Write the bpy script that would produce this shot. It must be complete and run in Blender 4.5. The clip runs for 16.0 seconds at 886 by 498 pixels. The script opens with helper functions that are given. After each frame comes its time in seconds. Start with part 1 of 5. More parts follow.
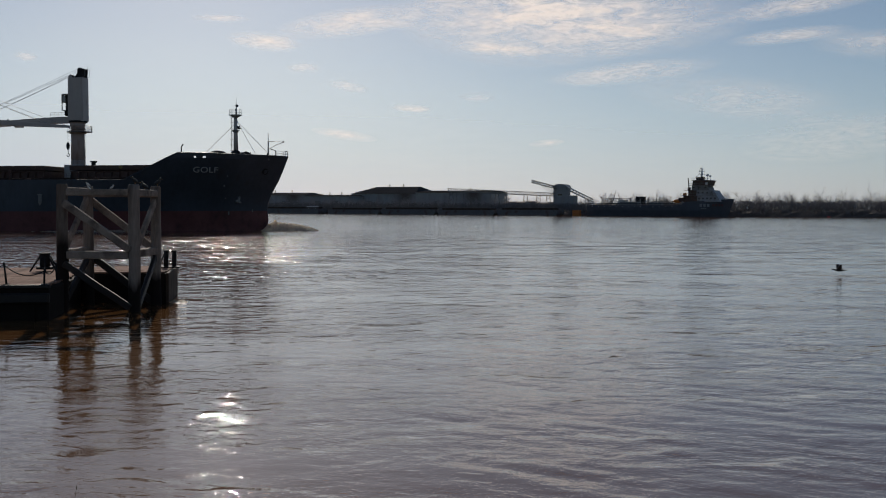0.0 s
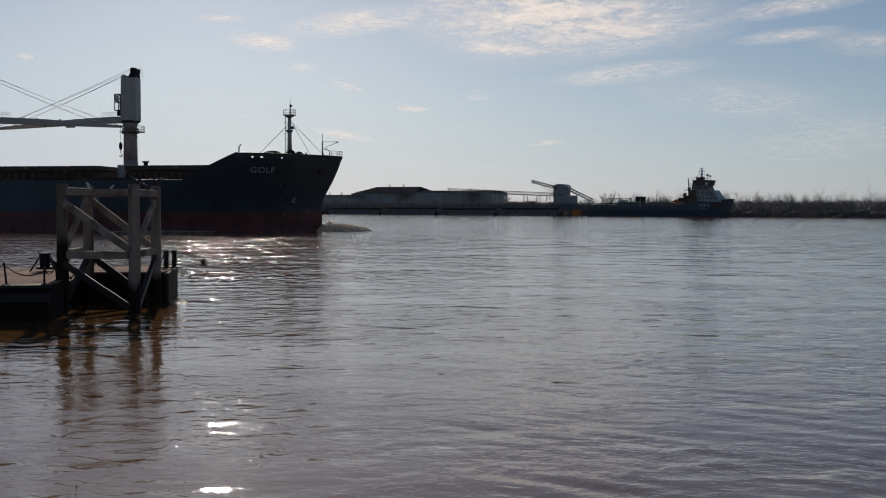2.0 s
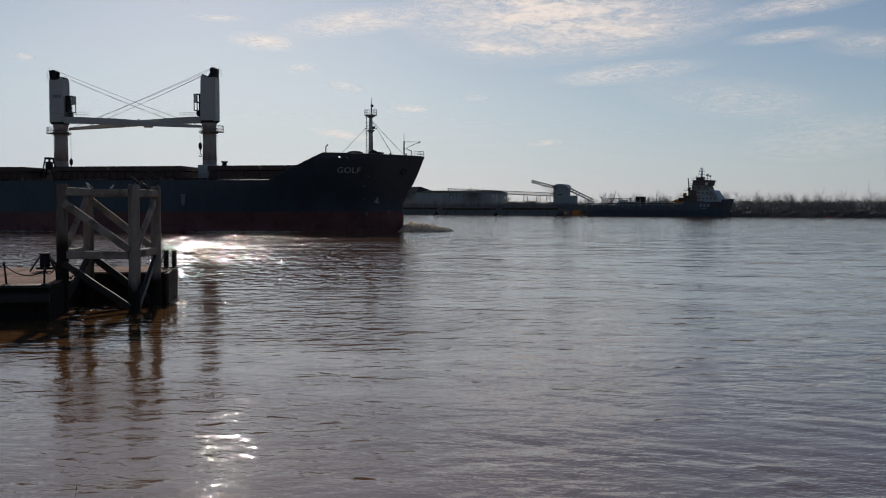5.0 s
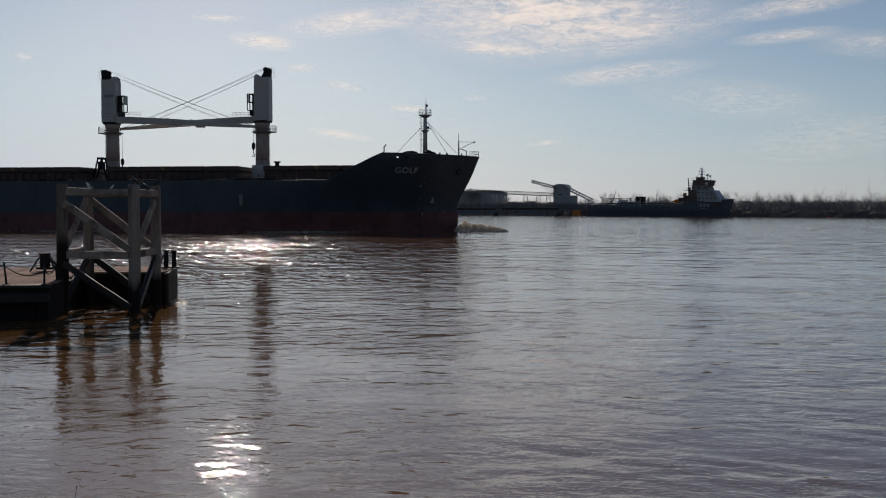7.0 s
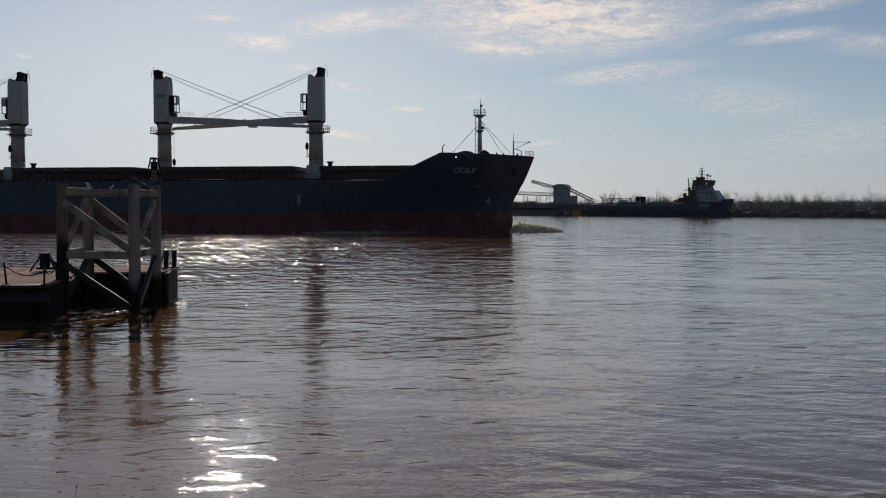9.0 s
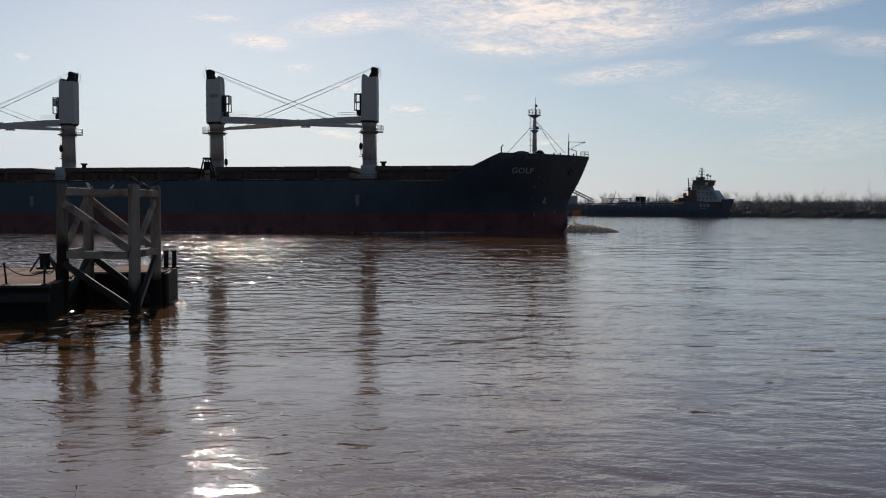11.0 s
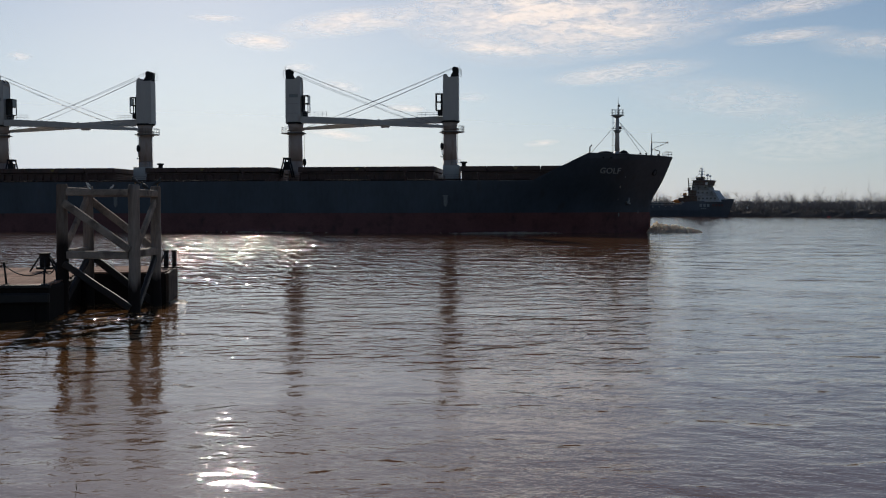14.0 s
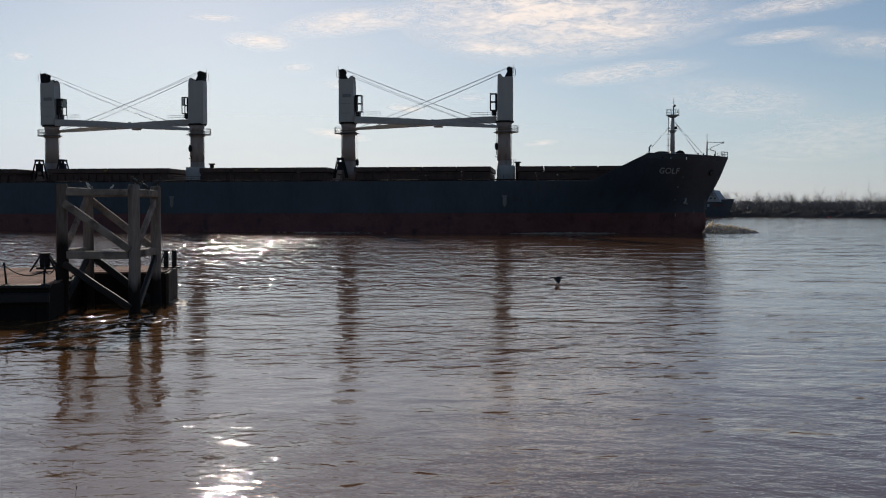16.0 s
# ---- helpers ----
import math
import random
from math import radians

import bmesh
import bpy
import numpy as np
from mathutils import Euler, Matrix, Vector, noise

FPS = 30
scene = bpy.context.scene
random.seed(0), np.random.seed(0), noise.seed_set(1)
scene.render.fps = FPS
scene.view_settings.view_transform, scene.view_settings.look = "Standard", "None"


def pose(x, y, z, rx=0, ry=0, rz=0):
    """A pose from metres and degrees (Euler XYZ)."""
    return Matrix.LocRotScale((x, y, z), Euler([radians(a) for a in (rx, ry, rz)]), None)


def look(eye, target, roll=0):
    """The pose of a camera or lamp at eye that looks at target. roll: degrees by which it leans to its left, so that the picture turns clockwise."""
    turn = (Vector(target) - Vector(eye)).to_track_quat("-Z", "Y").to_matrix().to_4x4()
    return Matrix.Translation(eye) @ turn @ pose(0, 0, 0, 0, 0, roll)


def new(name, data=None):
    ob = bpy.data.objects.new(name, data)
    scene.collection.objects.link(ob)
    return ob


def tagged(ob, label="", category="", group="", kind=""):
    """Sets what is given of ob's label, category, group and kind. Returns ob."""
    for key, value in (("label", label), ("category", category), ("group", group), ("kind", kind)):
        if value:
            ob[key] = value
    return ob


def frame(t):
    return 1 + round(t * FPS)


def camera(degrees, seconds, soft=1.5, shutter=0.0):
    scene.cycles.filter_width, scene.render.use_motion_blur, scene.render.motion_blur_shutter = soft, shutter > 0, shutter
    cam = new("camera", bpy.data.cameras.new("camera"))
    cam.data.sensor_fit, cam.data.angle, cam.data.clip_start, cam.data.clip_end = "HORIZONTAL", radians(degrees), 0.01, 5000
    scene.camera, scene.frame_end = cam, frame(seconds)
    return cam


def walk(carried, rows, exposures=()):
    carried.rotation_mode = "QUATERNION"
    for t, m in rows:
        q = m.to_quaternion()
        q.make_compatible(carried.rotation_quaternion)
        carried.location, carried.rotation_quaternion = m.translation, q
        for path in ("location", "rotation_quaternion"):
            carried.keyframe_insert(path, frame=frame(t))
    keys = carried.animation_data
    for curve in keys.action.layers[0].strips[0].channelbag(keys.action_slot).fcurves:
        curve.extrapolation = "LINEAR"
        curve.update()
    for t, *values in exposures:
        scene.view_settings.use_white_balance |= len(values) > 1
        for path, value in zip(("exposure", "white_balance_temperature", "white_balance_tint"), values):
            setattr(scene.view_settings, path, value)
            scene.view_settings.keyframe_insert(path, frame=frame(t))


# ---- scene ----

# ---- camera: stands still on the river bank ----
EYE = (0.0, 0.0, 3.796)
PITCH = 0.03799
cam = camera(44.4, 16.0, 1.1)
stand = look(EYE, (0.0, 100.0, EYE[2] - 100.0 * math.tan(PITCH)), 0.201)
walk(cam, [(0.0, stand), (16.0, stand)], exposures=[(0.0, 0.05, 6500, 12), (9.2, 0.05, 6500, 12), (11.3, 0.27, 6500, 12), (16.0, 0.27, 6500, 12)])

# ---- sun and sky ----
SUN_ELEV, SUN_AZ = 22.5, -12.0
world = bpy.data.worlds.new("sky")
scene.world = world
world.use_nodes = True
wn = world.node_tree.nodes
sky = wn.new("ShaderNodeTexSky")
sky.sky_type = "NISHITA"
sky.sun_disc = False
sky.sun_elevation = radians(SUN_ELEV)
sky.sun_rotation = radians(SUN_AZ)
sky.air_density, sky.dust_density, sky.ozone_density = 0.88, 0.25, 2.2
wn["Background"].inputs["Strength"].default_value = 0.053
world.node_tree.links.new(sky.outputs[0], wn["Background"].inputs["Color"])

sun_data = bpy.data.lights.new("sun", "SUN")
sun_data.energy, sun_data.angle, sun_data.color = 3.0, radians(0.53), (1.0, 0.93, 0.82)
sun = new("sun", sun_data)
to_sun = Vector((math.sin(radians(SUN_AZ)) * math.cos(radians(SUN_ELEV)),
                 math.cos(radians(SUN_AZ)) * math.cos(radians(SUN_ELEV)), math.sin(radians(SUN_ELEV))))
sun.matrix_world = look(to_sun * 200, (0, 0, 0))


# ---- materials ----
def mat(name, color, rough=0.6, metal=0.0, spec=0.5, var=0.25, scale=3.0, fine=40.0, bump=0.0, stain=None, stain_scale=0.6,
        stain_lo=0.52, stain_hi=0.7, stretch=(1, 1, 1), wet=None):
    """Surface with grain at a fine scale, broad mottling, an optional stain colour and fine relief."""
    m = bpy.data.materials.new(name)
    m.use_nodes = True
    n, l = m.node_tree.nodes, m.node_tree.links
    b = n["Principled BSDF"]
    b.inputs["Roughness"].default_value, b.inputs["Metallic"].default_value = rough, metal
    b.inputs["Specular IOR Level"].default_value = spec
    co = n.new("ShaderNodeTexCoord")
    mp = n.new("ShaderNodeMapping")
    mp.inputs["Scale"].default_value = stretch
    l.new(co.outputs["Object"], mp.inputs["Vector"])

    def noise_tex(s, detail):
        t = n.new("ShaderNodeTexNoise")
        t.inputs["Scale"].default_value, t.inputs["Detail"].default_value = s, detail
        l.new(mp.outputs[0], t.inputs["Vector"])
        return t

    broad, grain = noise_tex(scale, 4), noise_tex(fine, 3)
    add = n.new("ShaderNodeMath")
    add.operation = "MULTIPLY_ADD"
    add.inputs[1].default_value = 0.45
    l.new(grain.outputs["Fac"], add.inputs[0])
    l.new(broad.outputs["Fac"], add.inputs[2])
    ramp = n.new("ShaderNodeMapRange")
    ramp.inputs["From Min"].default_value, ramp.inputs["From Max"].default_value = 0.4, 1.05
    ramp.inputs["To Min"].default_value, ramp.inputs["To Max"].default_value = 1 - var, 1 + var
    l.new(add.outputs[0], ramp.inputs["Value"])
    mul = n.new("ShaderNodeVectorMath")
    mul.operation = "SCALE"
    mul.inputs[0].default_value = color
    l.new(ramp.outputs[0], mul.inputs["Scale"])
    out = mul.outputs[0]
    if stain:
        st = noise_tex(stain_scale, 6)
        sr = n.new("ShaderNodeMapRange")
        sr.inputs["From Min"].default_value, sr.inputs["From Max"].default_value = stain_lo, stain_hi
        l.new(st.outputs["Fac"], sr.inputs["Value"])
        mix = n.new("ShaderNodeMix")
        mix.data_type = "RGBA"
        mix.inputs["B"].default_value = (*stain, 1)
        l.new(sr.outputs[0], mix.inputs["Factor"])
        l.new(out, mix.inputs["A"])
        out = mix.outputs["Result"]
    if wet is not None:
        sep, lvl, mr, mix = n.new("ShaderNodeSeparateXYZ"), n.new("ShaderNodeMath"), n.new("ShaderNodeMapRange"), n.new("ShaderNodeMix")
        l.new(co.outputs["Object"], sep.inputs[0])
        lvl.operation, lvl.inputs[1].default_value = "MULTIPLY_ADD", 1.4
        l.new(noise_tex(2.2, 5).outputs["Fac"], lvl.inputs[0])
        l.new(sep.outputs["Z"], lvl.inputs[2])
        mr.inputs["From Min"].default_value, mr.inputs["From Max"].default_value = wet + 0.95, wet + 0.5
        l.new(lvl.outputs[0], mr.inputs["Value"])
        mix.data_type = "RGBA"
        mix.inputs["B"].default_value = (0.016, 0.012, 0.010, 1)
        l.new(mr.outputs[0], mix.inputs["Factor"])
        l.new(out, mix.inputs["A"])
        out = mix.outputs["Result"]
    l.new(out, b.inputs["Base Color"])
    if bump:
        bp = n.new("ShaderNodeBump")
        bp.inputs["Strength"].default_value, bp.inputs["Distance"].default_value = 1.0, bump
        l.new(add.outputs[0], bp.inputs["Height"])
        l.new(bp.outputs[0], b.inputs["Normal"])
    return m


NAVY = mat("navy_hull_paint", (0.042, 0.052, 0.068), 0.5, spec=0.3, var=0.3, scale=0.25, fine=2.0, stain=(0.03, 0.022, 0.02), stain_scale=0.5,
           stain_lo=0.6, stain_hi=0.85, stretch=(1, 1, 0.35))
RED = mat("red_antifouling", (0.12, 0.042, 0.042), 0.6, spec=0.3, var=0.35, scale=0.3, fine=2.5, stain=(0.03, 0.014, 0.012), stain_lo=0.5, stain_hi=0.8)
BROWN = mat("brown_hatch_paint", (0.066, 0.03, 0.022), 0.6, var=0.35, scale=0.5, fine=6, stain=(0.03, 0.018, 0.013), stain_lo=0.5, stain_hi=0.75)
CREAM = mat("pale_crane_paint", (0.37, 0.345, 0.325), 0.5, var=0.15, scale=0.4, fine=5, stain=(0.2, 0.13, 0.09), stain_scale=0.9,
            stain_lo=0.62, stain_hi=0.85, stretch=(1, 1, 0.3))
# pedestal copy of the crane paint, warmed in colour for light off the water
PEDESTAL = mat("crane_paint_water_glow", (0.36, 0.28, 0.24), 0.5, var=0.2, scale=0.5, fine=5, stain=(0.2, 0.11, 0.08), stain_scale=0.9,
               stain_lo=0.55, stain_hi=0.85, stretch=(1, 1, 0.3))
BLACK = mat("black_paint", (0.018, 0.018, 0.019), 0.75, spec=0.15, var=0.3)
STEELGREY = mat("grey_steel", (0.18, 0.18, 0.18), 0.5, metal=0.3, var=0.25)
WIRE = mat("steel_wire", (0.24, 0.24, 0.25), 0.6, metal=0.2, var=0.2)
GLASS = mat("cab_glass", (0.02, 0.025, 0.03), 0.08, var=0.1)
LETTER = mat("white_lettering", (0.27, 0.27, 0.26), 0.6, var=0.2)
FADED = mat("faded_mark_paint", (0.15, 0.15, 0.145), 0.7, var=0.3)
FARBARGE = mat("weathered_black_hull", (0.13, 0.13, 0.135), 0.7, var=0.35, scale=0.3, fine=2, stain=(0.09, 0.06, 0.045), stain_scale=0.3)
STEELBLUE = mat("dark_blue_hull_paint", (0.055, 0.065, 0.085), 0.6, var=0.25, scale=0.3, fine=2)
DARKPIPE = mat("dark_pipe_paint", (0.03, 0.02, 0.017), 0.8, spec=0.1, var=0.3, scale=0.5, fine=6)
YELLOW = mat("yellow_paint", (0.2, 0.13, 0.035), 0.5, var=0.2)
ORANGE = mat("orange_paint", (0.5, 0.17, 0.03), 0.5, var=0.2)
WHITE = mat("white_paint", (0.72, 0.72, 0.70), 0.45, var=0.12)
PILE_ARGS = dict(color=(0.225, 0.182, 0.15), rough=0.9, spec=0.2, var=0.65, scale=1.2, fine=18, bump=0.02, stain=(0.06, 0.042, 0.032), stain_scale=1.5,
                 stain_lo=0.5, stain_hi=0.7, stretch=(1, 1, 0.15))
PILE = mat("weathered_pile_timber", wet=1.1, **PILE_ARGS)
PILE_DARK = mat("weathered_pile_timber_high_wet_line", wet=2.4, **PILE_ARGS)
WETPILE = mat("wet_pile_timber", (0.018, 0.014, 0.012), 0.5, spec=0.3, var=0.4, scale=1.2, fine=18, bump=0.02, stretch=(1, 1, 0.2))
BEAM = mat("weathered_beam_timber", (0.26, 0.21, 0.17), 0.9, spec=0.2, var=0.65, scale=1.5, fine=20, bump=0.015, stain=(0.09, 0.07, 0.055), stain_scale=1.8)
PLANK = mat("sun_bleached_planks", (0.27, 0.155, 0.11), 0.95, spec=0.08, var=0.5, scale=2.0, fine=25, bump=0.01, stain=(0.07, 0.045, 0.035), stain_scale=0.9, stretch=(1, 0.3, 1))
BARGE = mat("dark_pontoon_steel", (0.016, 0.012, 0.010), 0.8, spec=0.1, var=0.4, scale=0.8, fine=8, stain=(0.03, 0.018, 0.012), stain_lo=0.55, stain_hi=0.8)
BARGE_END = mat("rusted_pontoon_timber", (0.06, 0.042, 0.03), 0.85, spec=0.2, var=0.4, scale=0.9, fine=9, bump=0.01, stain=(0.03, 0.02, 0.016))
SHED = mat("grey_sheet_metal", (0.29, 0.30, 0.31), 0.6, metal=0.1, var=0.25, scale=0.05, fine=0.6, stain=(0.13, 0.10, 0.09), stain_scale=0.04, stretch=(1, 1, 0.4))
SHEDROOF = mat("weathered_roof_metal", (0.05, 0.05, 0.052), 0.9, spec=0.0, var=0.2, scale=0.08, fine=0.8)
CONC = mat("stained_concrete", (0.3, 0.29, 0.27), 0.85, var=0.25, scale=0.3, fine=5)
PILEORE = mat("stockpile_ore", (0.15, 0.115, 0.1), 0.95, var=0.35, scale=0.1, fine=2, bump=0.2)
BANK = mat("muddy_bank", (0.09, 0.07, 0.058), 0.9, var=0.45, scale=0.08, fine=1.2, bump=0.15)
LAND = mat("winter_grassland", (0.075, 0.065, 0.035), 0.95, var=0.4, scale=0.03, fine=0.5)
BARK = mat("winter_bark", (0.3, 0.28, 0.275), 0.9, var=0.35, scale=0.5, fine=4)
BRUSH = mat("winter_brush", (0.19, 0.175, 0.17), 0.95, spec=0.1, var=0.4, scale=0.2, fine=1)
FEATHER_W = mat("white_feathers", (0.6, 0.58, 0.54), 0.8, var=0.2, scale=8)
FEATHER_G = mat("grey_feathers", (0.25, 0.25, 0.26), 0.8, var=0.2, scale=8)
FEATHER_B = mat("black_feathers", (0.012, 0.012, 0.012), 0.6, var=0.3, scale=8)
BEAK = mat("horn_beak", (0.35, 0.2, 0.05), 0.5, var=0.1)
GRASS = mat("dry_grass", (0.10, 0.075, 0.04), 0.8, var=0.3)


# trains of ripples: how many to the metre, stretch across and along the river, detail, root-mean-square slope, turn in degrees
SWELL = (0.3, (0.8, 1.0), 1, 0.009, -4)
RIPPLES = ((0.9, (0.7, 1.15), 2, 0.012, -12), (3.0, (0.75, 1.1), 2, 0.014, 14), (9.0, (1.0, 1.0), 2, 0.017, 0), (26.0, (1.1, 1.0), 1, 0.017, 6))
RACE = (1.0, (1.5, 0.6), 2, 0.22, 4)
# strength of each train by the distance across the river, as parts of 250 m
REACH = (((0.0, 0.9), (0.08, 1.0), (0.12, 1.7), (0.25, 1.9), (0.45, 1.8), (1.0, 1.5)), ((0.0, 0.86), (0.08, 0.92), (0.12, 1.4), (0.2, 1.3), (0.35, 0.7), (1.0, 0.4)),
         ((0.0, 0.88), (0.08, 0.88), (0.14, 0.7), (0.25, 0.3), (1.0, 0.1)), ((0.0, 0.88), (0.07, 0.76), (0.12, 0.3), (0.2, 0.0), (1.0, 0.0)))


def water_material():
    m = bpy.data.materials.new("muddy_river_water")
    m.use_nodes = True
    n, l = m.node_tree.nodes, m.node_tree.links
    b = n["Principled BSDF"]
    b.inputs["IOR"].default_value = 1.333
    b.inputs["Specular IOR Level"].default_value = 1.0
    co = n.new("ShaderNodeTexCoord")

    def vec(op, p, q):
        nd = n.new("ShaderNodeVectorMath")
        nd.operation = op
        for s, v in zip((nd.inputs[0], nd.inputs["Scale"] if op == "SCALE" else nd.inputs[1]), (p, q)):
            if isinstance(v, (tuple, float, int)):
                s.default_value = v
            else:
                l.new(v, s)
        return nd.outputs[0]

    def num(op, p, q):
        nd = n.new("ShaderNodeMath")
        nd.operation = op
        for s, v in zip(nd.inputs, (p, q)):
            if isinstance(v, (float, int)):
                s.default_value = v
            else:
                l.new(v, s)
        return nd.outputs[0]

    def turned(v, degrees):
        nd = n.new("ShaderNodeVectorRotate")
        nd.rotation_type = "Z_AXIS"
        nd.inputs["Angle"].default_value = radians(degrees)
        l.new(v, nd.inputs["Vector"])
        return nd.outputs[0]

    def field(v, scale, detail, distort=0.0):
        t = n.new("ShaderNodeTexNoise")
        t.noise_dimensions = "2D"
        t.inputs["Scale"].default_value, t.inputs["Detail"].default_value = scale, detail
        t.inputs["Distortion"].default_value = distort
        l.new(v, t.inputs["Vector"])
        return t.outputs["Fac"]

    def layer(scale, stretch, detail, turn=8):
        return field(vec("MULTIPLY", turned(co.outputs["Object"], turn), (*stretch, 1)), scale, detail)

    def slopes(scale, stretch, detail, steep, turn):
        """Slope of one train of ripples, gentle on the near side of each crest and steep on its lee side."""
        p = vec("MULTIPLY", turned(co.outputs["Object"], turn), (*stretch, 1))
        e = 0.1 / scale
        here = field(p, scale, detail, 0.25)
        du = num("SUBTRACT", field(vec("ADD", p, (e, 0, 0)), scale, detail, 0.25), here)
        dv = num("SUBTRACT", field(vec("ADD", p, (0, e, 0)), scale, detail, 0.25), here)
        both = n.new("ShaderNodeCombineXYZ")
        l.new(du, both.inputs["X"])
        l.new(dv, both.inputs["Y"])
        # unit: the usual step of the noise over a tenth of its size
        g = vec("MULTIPLY", both.outputs[0], (1 / 0.055, 1 / 0.055, 0))
        part_of = n.new("ShaderNodeSeparateXYZ")
        l.new(g, part_of.inputs[0])
        lee = num("MULTIPLY", num("MAXIMUM", num("MULTIPLY", part_of.outputs["Y"], -1.0), 0.0), 1.1)
        near = num("MULTIPLY", num("MAXIMUM", part_of.outputs["Y"], 0.0), 0.25)
        keen = vec("SCALE", g, num("ADD", num("ADD", lee, near), 0.7))
        return turned(vec("MULTIPLY", keen, (steep * min(1.0, stretch[0] / stretch[1]), steep, 0)), -turn)

    silt = layer(0.05, (1, 2), 4)
    mix = n.new("ShaderNodeMix")
    mix.data_type = "RGBA"
    mix.inputs["A"].default_value, mix.inputs["B"].default_value = (0.125, 0.058, 0.02, 1), (0.16, 0.078, 0.029, 1)
    l.new(silt, mix.inputs["Factor"])
    l.new(mix.outputs["Result"], b.inputs["Base Color"])
    sep = n.new("ShaderNodeSeparateXYZ")
    l.new(co.outputs["Object"], sep.inputs[0])

    def lane(axis, lo, hi, stops):
        """Strength of the ripples by the place across or along the river."""
        span = n.new("ShaderNodeMapRange")
        span.inputs["From Min"].default_value, span.inputs["From Max"].default_value = lo, hi
        l.new(sep.outputs[axis], span.inputs["Value"])
        ramp = n.new("ShaderNodeValToRGB")
        while len(ramp.color_ramp.elements) < len(stops):
            ramp.color_ramp.elements.new(0.5)
        for e, (p, v) in zip(ramp.color_ramp.elements, stops):
            e.position, e.color = p, (v, v, v, 1)
        l.new(span.outputs[0], ramp.inputs["Fac"])
        return ramp.outputs["Color"]

    def between(v, f0, f1, t0, t1):
        nd = n.new("ShaderNodeMapRange")
        for key, x in zip(("From Min", "From Max", "To Min", "To Max"), (f0, f1, t0, t1)):
            nd.inputs[key].default_value = x
        l.new(v, nd.inputs["Value"])
        return nd.outputs[0]

    # waves too small to see one by one, more of them in one glance the farther out
    l.new(lane("Y", 0, 250, ((0.0, 0.028), (0.2, 0.035), (0.5, 0.05), (1.0, 0.06))), b.inputs["Roughness"])
    calm = between(layer(0.22, (0.4, 1.3), 4), 0.36, 0.64, 0.6, 1.5)
    # the race downstream of the dolphin, in streaks across the river
    race = num("MULTIPLY", lane("Y", 0, 250, ((0.0, 0.0), (0.2, 0.0), (0.24, 1.0), (0.55, 1.0), (0.68, 0.15))), lane("X", -60, 40, ((0.0, 0.9), (0.35, 1.0), (0.45, 0.75), (0.58, 0.3), (0.72, 0.0))))
    streak = between(layer(0.4, (0.09, 1.0), 3, 3), 0.4, 0.62, 0.15, 1.3)
    # slap of small waves between the dolphin and the pontoon
    slap = num("MULTIPLY", lane("Y", 30, 50, ((0.0, 0.0), (0.12, 0.2), (0.32, 0.3), (0.38, 0.9), (0.52, 0.9), (0.6, 0.0))), lane("X", -20, 0, ((0.0, 0.6), (0.25, 1.0), (0.4, 1.0), (0.46, 0.0))))
    gleam = num("ADD", num("MULTIPLY", streak, race), slap)
    fairway = num("MULTIPLY", calm, lane("Y", 0, 250, ((0.0, 0.3), (0.2, 0.6), (0.4, 3.0), (0.65, 4.0), (1.0, 2.5))))
    total = vec("ADD", vec("SCALE", slopes(*RACE), gleam), vec("SCALE", slopes(*SWELL), fairway))
    # short ripples show near the bank, longer ones farther out
    for train, reach in zip(RIPPLES, REACH):
        total = vec("ADD", total, vec("SCALE", slopes(*train), num("MULTIPLY", calm, lane("Y", 0, 250, reach))))
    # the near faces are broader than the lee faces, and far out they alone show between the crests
    # normals tip towards the camera by distance, so reflections rise above bank and hull
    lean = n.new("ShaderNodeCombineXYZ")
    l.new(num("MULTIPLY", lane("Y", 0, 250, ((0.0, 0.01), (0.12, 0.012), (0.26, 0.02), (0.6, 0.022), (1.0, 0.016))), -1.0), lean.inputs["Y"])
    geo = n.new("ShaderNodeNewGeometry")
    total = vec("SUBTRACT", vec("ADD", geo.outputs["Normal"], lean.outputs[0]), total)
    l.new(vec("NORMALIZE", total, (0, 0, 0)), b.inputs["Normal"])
    return m


def foam_material():
    """Wet froth: light passes through its thin crests."""
    m = mat("muddy_foam", (0.9, 0.82, 0.7), 0.5, var=0.35, scale=0.9, fine=5, bump=0.1, stain=(0.35, 0.24, 0.17), stain_scale=1.6, stain_lo=0.6, stain_hi=0.8)
    n, l = m.node_tree.nodes, m.node_tree.links
    b = n["Principled BSDF"]
    tl, mx = n.new("ShaderNodeBsdfTranslucent"), n.new("ShaderNodeMixShader")
    l.new(b.inputs["Base Color"].links[0].from_socket, tl.inputs["Color"])
    l.new(b.inputs["Normal"].links[0].from_socket, tl.inputs["Normal"])
    mx.inputs[0].default_value = 0.7
    l.new(b.outputs[0], mx.inputs[1])
    l.new(tl.outputs[0], mx.inputs[2])
    l.new(mx.outputs[0], n["Material Output"].inputs["Surface"])
    return m


FOAM = foam_material()
WATER = water_material()


# ---- mesh helpers ----
def bm_new():
    return bmesh.new()


